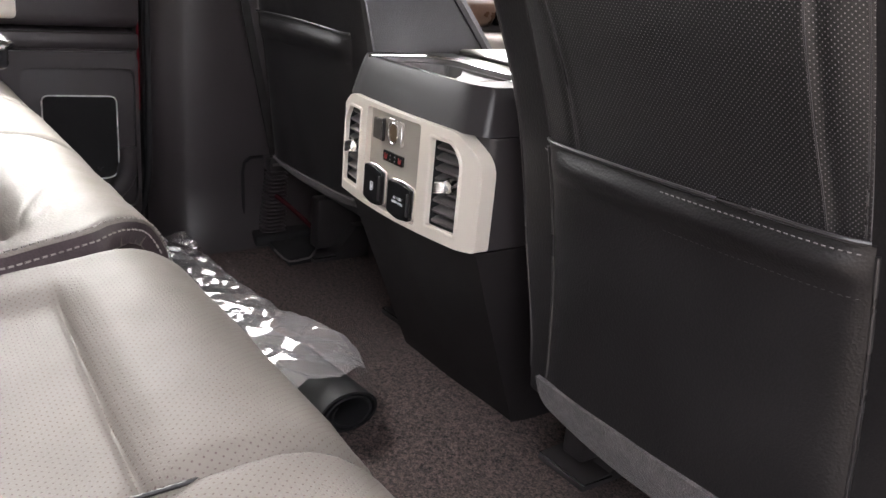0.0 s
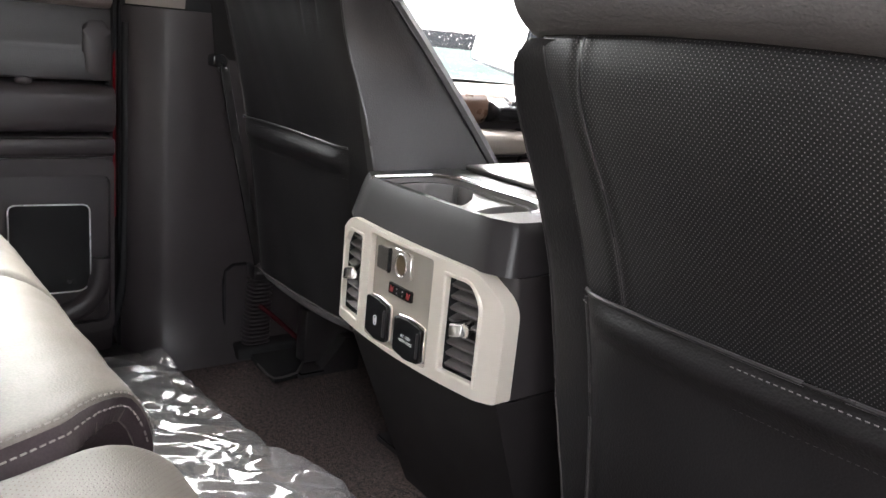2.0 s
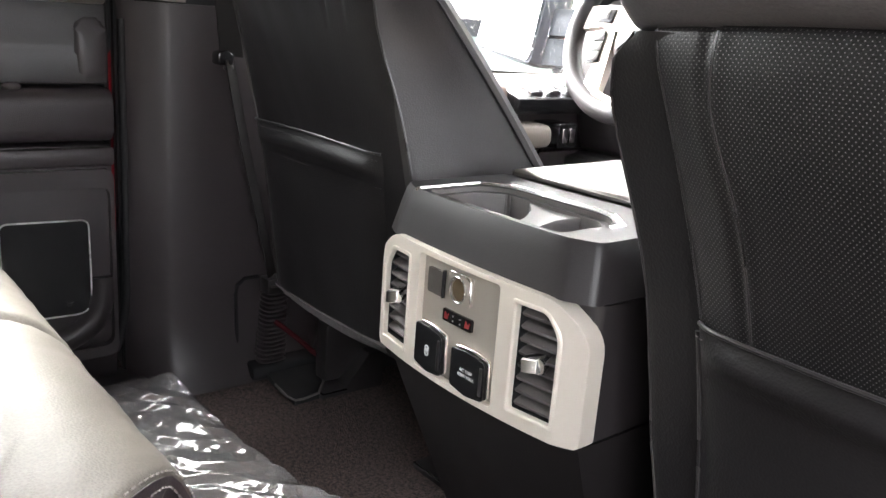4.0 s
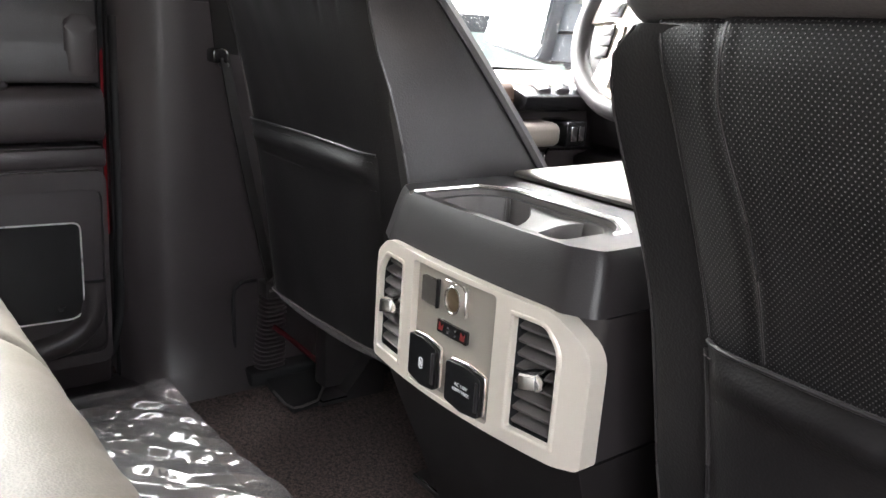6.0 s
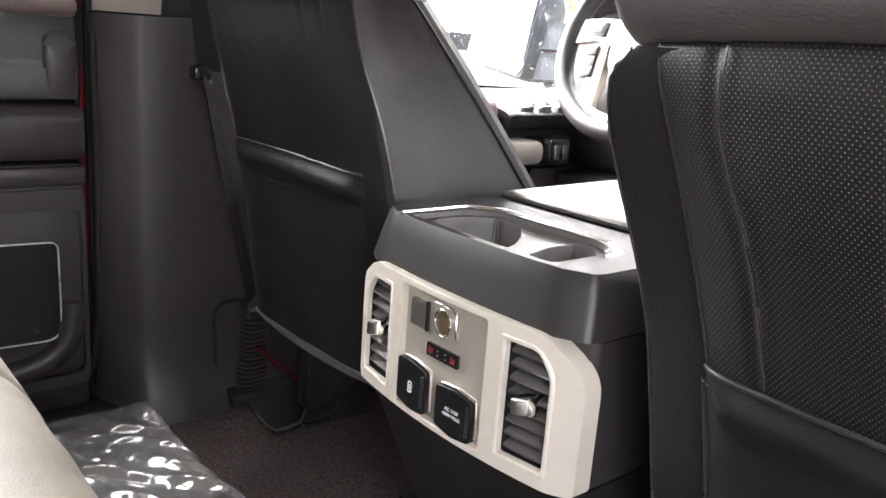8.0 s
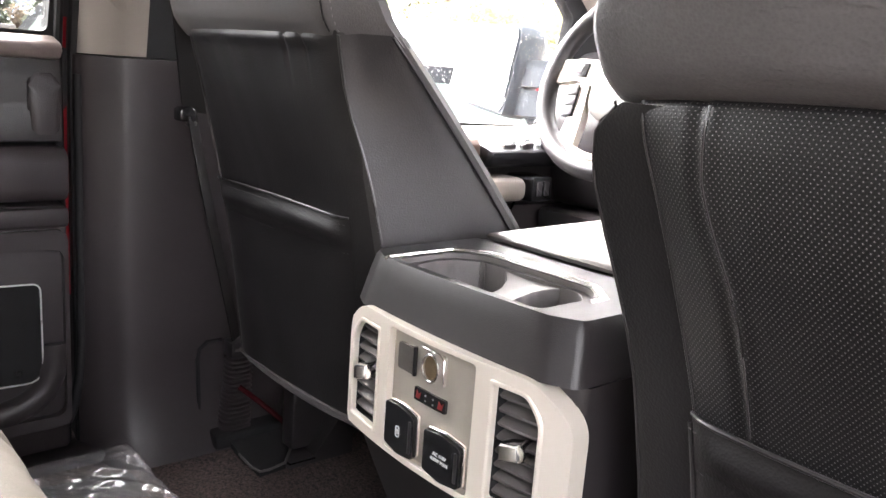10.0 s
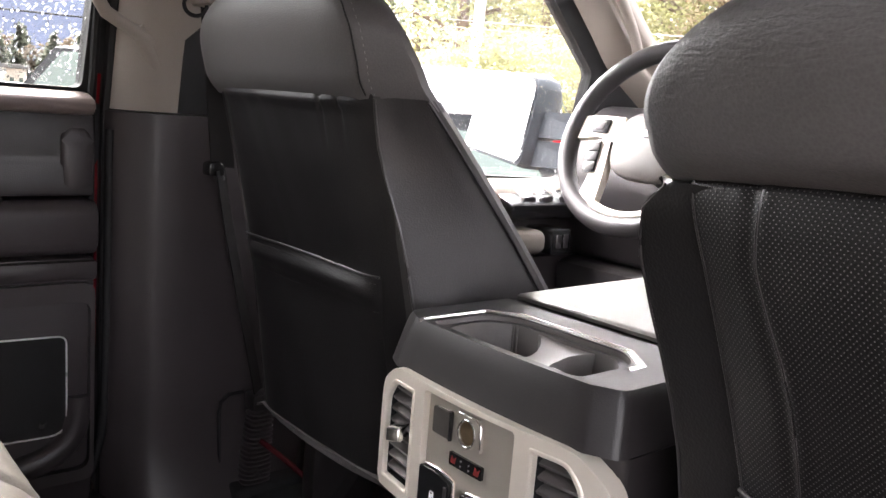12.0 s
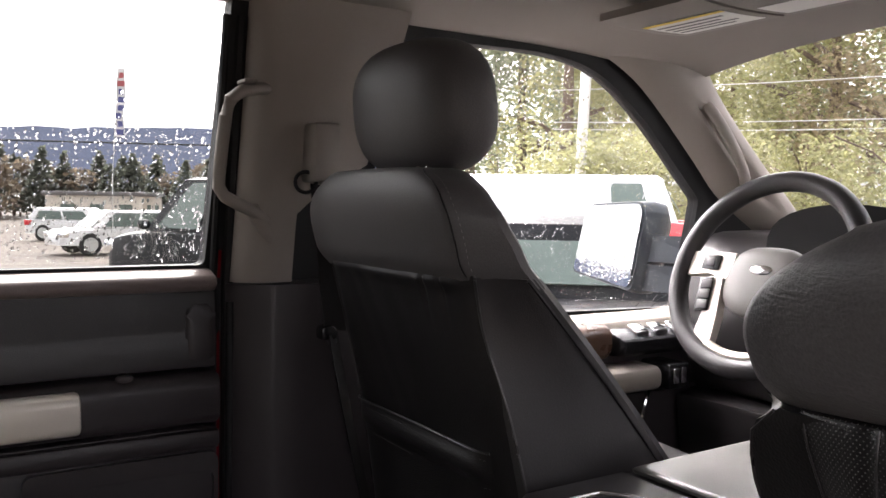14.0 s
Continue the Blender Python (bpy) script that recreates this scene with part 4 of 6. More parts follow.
def build_seat(slope, bend, lift, headrest, label, corner, skew, outer, pocket_half):
    """A front seat in its own space: its back passes y = 0 at 0.473 m up. corner and outer give the back's edges on its two sides."""
    def rear_y(u, z, off=0.0):
        h = z - 0.473
        return -slope * h - bend * h * h + 0.25 * u * u + off

    def corner_u(z, s=1):
        return float(np.interp(z, (0.16, 0.22, 0.28, 0.34, 0.42, 0.48, 0.52, 0.56, 0.60, 0.64, 0.67, 0.686, 0.70), corner if s > 0 else outer))

    def panel_w(z, s=1):
        return min(half_width(z), corner_u(z, s) - 0.016)

    def half_ring(z, s):
        hb = half_width(z)
        d = min(0.25, 0.05 + 0.66 * (0.70 - z))
        c = corner_u(z, s)
        o = max(c, 0.246) if s > 0 or not headrest else c + 0.01
        w = min(hb, c - 0.016)
        pts = [(0.0, rear_y(0, z)), (0.06, rear_y(0.06, z)), (0.12, rear_y(0.12, z)), (w - 0.01, rear_y(w - 0.01, z)), (c - 0.012, rear_y(hb, z, 0.001)), (c - 0.003, rear_y(hb, z, 0.004)),
               (c, rear_y(hb, z, 0.012)), (c + 0.3 * (o - c), rear_y(hb, z, 0.012 + 0.25 * d)), (c + 0.75 * (o - c), rear_y(hb, z, 0.008 + 0.65 * d)), (o - 0.004, rear_y(hb, z, d - 0.002)), (o - 0.003, rear_y(hb, z, d + 0.010)), (o - 0.012, rear_y(hb, z, d + 0.026)), (0.195, rear_y(hb, z, d + 0.032)),
               (0.13, rear_y(0.1, z, 0.12)), (0.05, rear_y(0.05, z, 0.10))]
        return [(s * x, y, z) for x, y in pts]

    def back_ring(z):
        return half_ring(z, 1) + half_ring(z, -1)[:0:-1]

    seat = thing("front_seat", label, "car seat", (0, 0, 0), "front seats")
    # The driver's sides are paler: the doorway's light is put into their colour.
    body = part("backrest", loft([back_ring(z) for z in span(0.185 if headrest else 0.16, 0.670, 17) + [0.679, 0.686, 0.692, 0.697, 0.700]]), LEATHER_SIDE if headrest else LEATHER, seat, "smooth black leather backrest sides")

    # rear panel: perforated above the pocket with two folded seams, or one plain skin with short pleats under the shoulder
    def seam_u(z, right=False):
        inner = (0.155, 0.152, 0.149, 0.147, 0.146, 0.144, 0.144, 0.147) if right else (0.122, 0.121, 0.119, 0.118, 0.120, 0.127, 0.133, 0.129)
        return float(np.interp(z, (0.47, 0.50, 0.53, 0.56, 0.59, 0.62, 0.65, 0.70), inner))

    def perf_edge(z, s):
        return float(np.interp(z, (0.455, 0.473, 0.70), (0.171, 0.172, 0.187))) if s < 0 else panel_w(z)

    def perforated_panel(a, z):
        u = a * perf_edge(z, a)
        away = abs(u) - seam_u(z, u > 0)
        fold = 0.0026 * math.exp(-((away - 0.005) / 0.006) ** 2) - 0.0016 * math.exp(-((away + 0.003) / 0.006) ** 2)
        return (u, rear_y(u, z, -0.007 + fold + 0.003 * abs(a) ** 8 - 0.018 * math.sin(max(0.0, min(1.0, (z - 0.47) / 0.235)) ** 1.4 * math.pi) * (1 - abs(a) ** 5) + 0.007 * max(0.0, (z - 0.665) / 0.035) ** 2 + 0.014 * max(0.0, (z - 0.6985) / 0.009) ** 2), 0.473 + (z - 0.473) * (1 + 0.030 * (1 - a * a)))

    def plain_panel(a, z):
        u = a * (corner_u(z, a) - 0.0045)
        rise = max(0.0, min(1.0, (z - 0.625) / 0.06))
        pleat = sum(k * math.exp(-((u - c) / 0.0045) ** 2) for c, k in ((0.098, 1.0), (0.134, 0.8), (-0.19, 0.6))) * rise
        slack = 0.003 * noise.noise((u * 9, z * 7, 3.0)) * max(0.0, min(1.0, (0.699 - z) / 0.03)) + 0.0022 * noise.noise((u * 26 + z * 9, z * 5, 1.0)) * (0.3 + rise) * max(0.0, min(1.0, (0.698 - z) / 0.02))
        belly = 0.004 * math.sin(min(1.0, max(0.0, (z - 0.47) / 0.23)) * math.pi) * (1 - a * a)
        return (u, rear_y(u, z, -0.0045 + 0.0035 * pleat - slack * (1 - abs(a) ** 6) - belly - 0.004 * math.exp(-((z - 0.690) / 0.008) ** 2) * (1 - abs(a) ** 8) + 0.0065 * abs(a) ** 14), z)

    if headrest:
        part("back_panel", sheet(plain_panel, span(-1, 1, 130), span(0.205, 0.60, 26) + span(0.605, 0.702, 24), 0.004), LEATHER, seat, "smooth black leather panel")
    else:
        part("back_panel", sheet(perforated_panel, span(-1, 1, 110), span(0.455, 0.690, 24) + span(0.692, 0.709, 10), 0.006, uv=lambda a, z: (a * perf_edge(z, a), z * 1.06)), PERF_BACK, seat, "perforated black leather panel")
    for s in (-1, 1):
        part("corner_piping", tube([(s * (corner_u(z, s) - 0.0025), rear_y(panel_w(z, s), z, 0.0035), z) for z in span(0.200 if headrest else 0.185, 0.697, 26)], 0.0019 if headrest else 0.0012, 8), PIPING, seat)
        if not headrest:
            part("seam", tube([Vector(perforated_panel(s * (seam_u(z, s > 0) - 0.001) / perf_edge(z, s), z)) + Vector((0, -0.0006, 0)) for z in span(0.476, 0.700, 24)], 0.0009, 6), PIPING, seat)
            part("panel_seam", tube([Vector(perforated_panel(0.985 * s, z)) + Vector((0, -0.0008, 0)) for z in span(0.476, 0.702, 18)], 0.0009, 6), PIPING, seat)
        if not headrest:
            part("piping", tube([(s * (pocket_half[s > 0] + 0.002), rear_y(pocket_half[s > 0], z, -0.004), z) for z in span(0.185, 0.466, 22)], 0.0020, 8), PIPING, seat)
        if not headrest:
            part("side_stitching", stitches([(s * (corner_u(z, s) + 0.0006), rear_y(panel_w(z, s), z, 0.008), z) for z in span(0.20, 0.36, 30)], 0.0034, 0.003, 0.0005), DIM_THREAD, seat, "grey stitching")
        part("side_seam", tube([(s * (abs(half_ring(z, s)[9][0]) + 0.001), half_ring(z, s)[9][1], z) for z in span(0.20, 0.698, 18)], 0.0024, 6), LEATHER, seat)

    # map pocket
    low = 0.200 if headrest else 0.185

    def pocket_u(z, s):
        if headrest and s < 0:
            return float(np.interp(z, (0.20, 0.28, 0.356, 0.437, 0.47), (0.152, 0.172, 0.181, 0.187, 0.193)))
        return pocket_half[s > 0]

    if headrest:
        part("piping", tube([(-pocket_u(z, -1) - 0.002, rear_y(pocket_u(z, -1), z, -0.004), z) for z in span(0.20, 0.466, 22)], 0.0018, 8), PIPING, seat)

    def pocket(a, z):
        u = a * pocket_u(z, a)
        t = (0.473 - z) / 0.29
        top = max(0.0, min(1.0, (z - 0.40) / 0.073))
        arch = (0.006 * (1 - a * a) * top) if headrest else 0.0
        roll = 0.010 * math.exp(-((z - 0.451) / 0.016) ** 2)
        belly = 0.008 * math.sin(min(1, max(0, t)) * math.pi) * (1 - a ** 4)
        slack = 0.0022 * noise.noise((u * 11 + 4 * z, z * 9, 6.0)) * (1 - a ** 4)
        return (u, rear_y(u, z, -0.010 - roll * (1 - abs(a) ** 10) - belly + slack + 0.006 * abs(a) ** 16), z + arch)
    zs = span(low, 0.43, 14) + span(0.433, 0.473, 16)
    pk = part("map_pocket", sheet(pocket, span(-1, 1, 44), zs, 0.005), LEATHER, seat, "black leather map pocket")
    part("pocket_piping", tube([Vector(pocket(a, 0.473)) + Vector((0, -0.0062 + 0.006 * abs(a) ** 16, 0.0022)) for a in span(-0.985, 0.985, 40)], 0.0017 if headrest else 0.0022, 8), PIPING, pk)
    part("stitching", stitches([Vector(pocket(a, 0.4655)) + Vector((0, -0.0024 if headrest else -0.0030 - 0.003 * max(0.0, 0.4 - a), 0)) for a in span(-0.98, 0.98, 120)], 0.0030, 0.0022, 0.0004 if headrest else 0.0006), PIPING if headrest else DIM_THREAD, pk, "" if headrest else "grey stitching")
    part("stitching", stitches([Vector(pocket(a, 0.428)) + Vector((0, -0.0005, 0)) for a in span(-0.98, 0.98, 120)], 0.0030, 0.0026, 0.0003), PIPING, pk, "black stitching")
    # felt apron under the pocket
    drop = 0.034 if headrest else 0.076
    part("felt_apron", sheet(lambda u, v: (u * (1 - 0.02 * v - 0.10 * v ** 3) * (pocket_u(low, u) / 0.182 if headrest else 1.0), rear_y(u, low, -0.009 + 0.012 * v + 0.035 * v ** 3), low + 0.005 - drop * v + 0.012 * abs(u / 0.185) ** 3 * v), span(-0.182, 0.182, 24), span(0, 1, 10), 0.006), FELT, seat, "grey felt apron")
    # shoulder part above the seam
    rings = []
    for k in range(17):
        t = k / 16
        z = (0.700 if headrest else 0.7025) + (0.124 if headrest else 0.1155) * t
        close = max(0.0, (t - 0.30) / 0.70)
        w = 0.252 - 0.070 * close ** 2.4 if headrest else 0.225 - 0.088 * close ** 1.9
        dep = 0.115 - 0.035 * close ** 2
        fwd = 0.022 * close ** 4
        bulge = (0.007 if headrest else 0.012) * math.sin(min(1.0, t * 6) * math.pi / 2)
        y0 = rear_y(0, z, -0.008 - bulge + fwd)
        lift_seam = 0.0 if headrest else 0.012 * (1 - t) ** 3
        half = [(0.0, 0.0), (w * 0.35, 0.002), (w * 0.62, 0.006), (w * 0.80, 0.013), (w * 0.90, 0.022), (w * 0.97, 0.038), (w, 0.058), (w * 0.985, 0.075), (w * 0.93, dep * 0.8), (w * 0.80, dep), (w * 0.4, dep)]
        far_side = [(-x * (1 + (0.085 * (1 - t) ** 1.3 if headrest else 0.0) * min(1.0, x / w) ** 2), y0 + y, z + lift_seam * (1 - min(1.0, x / w) ** 2)) for x, y in half[1:]]
        if headrest:
            us = float(np.interp(z, (0.700, 0.736, 0.775, 0.800, 0.814, 0.824), (0.1945, 0.2000, 0.2010, 0.190, 0.176, 0.152)))
            o = float(np.interp(t, (0, 0.3, 0.6, 0.85, 1), (0.246, 0.243, 0.230, 0.206, 0.170)))
            dp = float(np.interp(t, (0, 0.4, 1), (0.060, 0.052, 0.044)))
            b = 0.25 * us * us
            inner = [(us * 0.35, b * 0.12), (us * 0.70, b * 0.49), (us - 0.016, b * 0.84), (us - 0.004, b + 0.0045), (us, b + 0.0115), (us + 0.45 * (o - us), b + 0.012 + 0.38 * dp), (o - 0.003, b + dp), (o - 0.004, b + dp + 0.013), (o - 0.022, b + dp + 0.028), (0.08, 0.105)]
            near_side = [(x, y0 + y, z) for x, y in inner]
        else:
            near_side = [(x, y0 + y, z + lift_seam * (1 - min(1.0, x / w) ** 2)) for x, y in half[1:]]
        rings.append([(0.0, y0, z + lift_seam)] + near_side + far_side[::-1])
    lowlip = [(x, y + 0.012, z - (0.012 if headrest else 0.005)) for x, y, z in rings[0]]
    cap_rings = [[(x * k1, (y - rings[-1][0][1]) * k1 + rings[-1][0][1] + (1 - k1) * 0.04, z + dz) for x, y, z in rings[-1]] for k1, dz in ((0.94, 0.005), (0.82, 0.009), (0.5, 0.011))]
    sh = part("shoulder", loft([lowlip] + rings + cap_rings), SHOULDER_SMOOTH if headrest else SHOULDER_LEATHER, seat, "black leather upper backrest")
    if headrest:
        line = [Vector((rg[4][0], rg[4][1] - 0.0004, rg[4][2])) for rg in rings] + [Vector(cap_rings[0][4])]
        part("seam", tube(line, 0.0013, 6), LEATHER, sh)
        part("stitching", stitches([Vector((rg[5][0] + 0.0035, rg[5][1] + 0.0012, rg[5][2])) for rg in rings], 0.0035, 0.003, 0.0005), DIM_THREAD, sh, "grey stitching")
    # head restraint on two posts
    if headrest:
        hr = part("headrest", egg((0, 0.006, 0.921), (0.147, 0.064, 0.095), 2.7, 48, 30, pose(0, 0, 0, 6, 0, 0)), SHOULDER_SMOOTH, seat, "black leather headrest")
        part("headrest_wrap", sheet(lambda u, v: (u, -0.030 - 0.012 * v + 0.008 * noise.noise((u * 60, v * 3, 2)), 0.822 + 0.016 * v * (0.6 + abs(noise.noise((u * 34, 0, 1)))) + 0.006 * noise.noise((u * 50, v * 4, 0))), span(-0.125, 0.10, 40), span(0, 1, 6), 0.0006), BEIGE, hr, "crumpled tan wrap under the headrest")
        for s in (-1, 1):
            part("headrest_post", tube([(s * 0.065, -0.03, 0.80), (s * 0.065, -0.01, 0.87)], 0.006, 10), CHROME, seat, "chrome headrest post")
    # cushion, side cover and rails
    rings = []
    for y, hw, zt, zb in ((0.10, 0.20, 0.29, 0.17), (0.14, 0.245, 0.325, 0.16), (0.26, 0.262, 0.33, 0.15), (0.46, 0.262, 0.345, 0.16), (0.60, 0.245, 0.35, 0.19), (0.64, 0.21, 0.32, 0.23)):
        rings.append([(-hw, y, zb), (hw, y, zb), (hw + 0.008, y, (zb + zt) / 2), (hw, y, zt - 0.005), (hw - 0.035, y, zt + 0.012), (hw - 0.08, y, zt - 0.01), (0, y, zt - 0.02), (-hw + 0.08, y, zt - 0.01), (-hw + 0.035, y, zt + 0.012), (-hw, y, zt - 0.005), (-hw - 0.008, y, (zb + zt) / 2)])
    part("cushion", loft(rings), LEATHER, seat)
    part("seat_base", box(-0.215, 0.215, 0.16, 0.56, 0.085, 0.165, 0.02), PLASTIC, seat)
    for s in (-1, 1):
        part("seat_rail", box(s * 0.19 - 0.02, s * 0.19 + 0.02, 0.14, 0.60, 0.02 - lift, 0.09, 0.006), PLASTIC, seat, "black steel seat rail")
        cover = part("rail_cover", loft([[(s * 0.185 + x, y, z - lift) for x, y in ((-0.044, 0.118 + a), (0.044, 0.118 + a), (0.046, 0.25), (-0.046, 0.25))] for z, a in ((0.003, 0.0), (0.010, 0.0), (0.013, 0.004), (0.016, 0.05), (0.055, 0.085), (0.075, 0.10))]), PLASTIC, seat, "black plastic rail foot cover")
        part("cover_edge", tube([(s * 0.185 - 0.044, 0.16, 0.012 - lift), (s * 0.185 - 0.044, 0.1195, 0.012 - lift), (s * 0.185 + 0.044, 0.1195, 0.012 - lift), (s * 0.185 + 0.045, 0.17, 0.012 - lift)], 0.0016, 6), GLOSS_BLACK, cover)
    # the backrest leans a little towards the doors
    for ob in [o for o in seat.children_recursive if o.type == "MESH"]:
        for v in ob.data.vertices:
            if v.co.z > 0.095:
                v.co.x += skew * (v.co.z - 0.5) * min(1.0, (v.co.z - 0.095) / 0.03)
    return seat


PASSENGER_EDGE = (0.212, 0.218, 0.2285, 0.236, 0.236, 0.2345, 0.2365, 0.2405, 0.2445, 0.2455, 0.239, 0.229, 0.205)
front_seat = build_seat(0.234, 0.481, 0.0, False, "black leather passenger seat with a perforated back and map pocket", PASSENGER_EDGE, -0.075, PASSENGER_EDGE, (0.173, 0.190))
front_seat.location = (0.450, 0.021, 0.0)
driver_seat = build_seat(0.16, 0.30, 0.044, True, "black leather driver's seat with a map pocket and headrest",
                         (0.212, 0.226, 0.234, 0.236, 0.230, 0.2215, 0.2165, 0.208, 0.197, 0.193, 0.1955, 0.198, 0.201), -0.040,
                         (0.162, 0.170, 0.180, 0.190, 0.200, 0.209, 0.212, 0.213, 0.212, 0.211, 0.210, 0.209, 0.206), (0.193, 0.174))
driver_seat.location = (-0.432, 0.076, 0.044)

# ---- seat belt on the far centre pillar ----
belt = thing("seat_belt", "black seat belt webbing with a ribbed floor sleeve", "seat belt", (-0.70, 0.22, 0.02))
def strap(points, width, along, name="webbing", mat=None):
    side = Vector(along).normalized() * width / 2
    pts = [Vector(p) for p in points]
    rings = []
    for i, p in enumerate(pts):
        d = (pts[min(i + 1, len(pts) - 1)] - pts[max(i - 1, 0)]).normalized()
        nrm = d.cross(side).normalized() * 0.0012
        rings.append([p - side - nrm, p + side - nrm, p + side + nrm, p - side + nrm])
    return part(name, loft(rings), mat or WEBBING, belt)
strap(bezier([(-0.738, 0.084, 0.605), (-0.735, 0.100, 0.50), (-0.732, 0.134, 0.36), (-0.728, 0.168, 0.20)]), 0.040, (-0.70, 0.68, 0.15))
part("anchor_guide", soft_prism([(0.060, 0.594), (0.088, 0.594), (0.091, 0.612), (0.080, 0.620), (0.060, 0.616)], -0.760, -0.730, "x", 0.005), GLOSS_BLACK, belt, "black belt guide")
part("anchor_pin", egg((-0.742, 0.084, 0.590), (0.006, 0.010, 0.006), 2.0, 10, 8), PLASTIC, belt)
rings = []
RIBS = 17
for k in range(RIBS * 4 + 1):
    t = k / (RIBS * 4)
    z = 0.026 + 0.146 * t
    w, dp = 0.030 - 0.006 * t, 0.022 - 0.003 * t
    r = (0.70, 1.0, 1.0, 0.70)[k % 4]
    c = Vector((-0.728 + 0.006 * t, 0.165 + 0.005 * t, z - 0.004 * (1 - t)))
    rings.append([c + Vector((dp * r * math.copysign(abs(math.cos(a)) ** 0.6, math.cos(a)), w * r * math.copysign(abs(math.sin(a)) ** 0.6, math.sin(a)), 0)) for a in [i * math.tau / 16 for i in range(16)]])
part("ribbed_sleeve", loft(rings), DOOR_PLASTIC, belt, "ribbed black rubber sleeve")
part("sleeve_collar", box(-0.742, -0.704, 0.147, 0.192, 0.172, 0.204, 0.006), PLASTIC, belt)
part("collar_slot", box(-0.712, -0.7025, 0.153, 0.186, 0.186, 0.193, 0.002), VENT_GREY, belt)
part("sleeve_surround", tube([Vector((-0.752 + (0.03 if z < 0.05 else 0.0), y, z)) for y, z in ((0.112, 0.006), (0.108, 0.06), (0.104, 0.165), (0.108, 0.186), (0.122, 0.196), (0.15, 0.197))], 0.004, 8), RUBBER, belt)
part("sleeve_base", soft_prism([(-0.76, 0.004), (-0.700, 0.004), (-0.703, 0.030), (-0.735, 0.036), (-0.76, 0.036)], 0.118, 0.262, "y", 0.006), RUBBER, belt)
foot = part("foot_cover", loft([[(x, y, z) for x, y in ((-0.72, 0.150), (-0.655, 0.140), (-0.575 - 0.015 * k, 0.138), (-0.578 - 0.02 * k, 0.190), (-0.69, 0.285), (-0.73, 0.285))] for z, k in ((0.004, 0), (0.010, 0), (0.014, 0.5), (0.015, 1))]), RUBBER, belt, "black plastic belt foot cover")
part("cover_rim", tube([(-0.655, 0.140, 0.013), (-0.60, 0.134, 0.013), (-0.577, 0.139, 0.013), (-0.573, 0.155, 0.014), (-0.580, 0.190, 0.015), (-0.635, 0.238, 0.018), (-0.690, 0.285, 0.02)], 0.0022, 8), VENT_GREY, foot)
part("red_cable", tube(bezier([(-0.69, 0.155, 0.125), (-0.66, 0.185, 0.10), (-0.635, 0.235, 0.045)]), 0.0050, 8), CABLE_RED, belt, "dark red cable")
upper_belt = thing("belt_loop", "grey-beige shoulder belt height adjuster on the pillar", "belt adjuster", (-0.72, 0.05, 0.93))
part("slider", soft_prism([(0.025, 0.865), (0.068, 0.865), (0.072, 0.962), (0.024, 0.962)], -0.755, -0.684, "x", 0.006), BEIGE, upper_belt)
part("ring", tube([(-0.712 + 0.004 * math.cos(a), 0.012 + 0.017 * math.cos(a) + 0.008, 0.864 + 0.017 * math.sin(a)) for a in [i * math.tau / 20 for i in range(20)]], 0.0032, 8, True), RUBBER, upper_belt, "black belt ring")
part("webbing", loft([[(-0.712 - 0.006 * k, 0.028 + 0.008 * k, 0.862 - 0.05 * k), (-0.709 - 0.006 * k, 0.068 + 0.008 * k, 0.857 - 0.05 * k), (-0.706 - 0.006 * k, 0.068 + 0.008 * k, 0.857 - 0.05 * k), (-0.709 - 0.006 * k, 0.028 + 0.008 * k, 0.862 - 0.05 * k)] for k in range(6)]), WEBBING, upper_belt)

# ---- rear bench: two cushions, a folded-down armrest, the backrest ----
def bench_profile():
    """The cushion's side line from the back over the top and the front roll to the underside."""
    pts = []
    for y in span(-1.08, -0.52, 12):
        pts.append((y, 0.365 + 0.022 * (y + 1.08) / 0.56))
    c = (-0.415, 0.296)
    for k in range(1, 15):
        a = math.radians(105 - 150 * k / 14)
        pts.append((c[0] + 0.094 * math.cos(a), c[1] + 0.094 * math.sin(a)))
    pts += [(-0.358, 0.19), (-0.375, 0.13), (-0.41, 0.12)]
    return pts


PROFILE = [Vector(p) for p in bench_profile()]
RUN = [0.0]
for a, b in zip(PROFILE, PROFILE[1:]):
    RUN.append(RUN[-1] + (b - a).length)


def along(s):
    """The point and the outward direction at the run s along the cushion's side line."""
    s = min(max(s, 0.0), RUN[-1] - 1e-6)
    i = max(k for k in range(len(RUN) - 1) if RUN[k] <= s)
    t = (s - RUN[i]) / (RUN[i + 1] - RUN[i])
    p = PROFILE[i].lerp(PROFILE[i + 1], t)
    a, b = PROFILE[max(i - 1, 0)], PROFILE[min(i + 2, len(PROFILE) - 1)]
    d = (b - a).normalized()
    return p, Vector((-d.y, d.x))


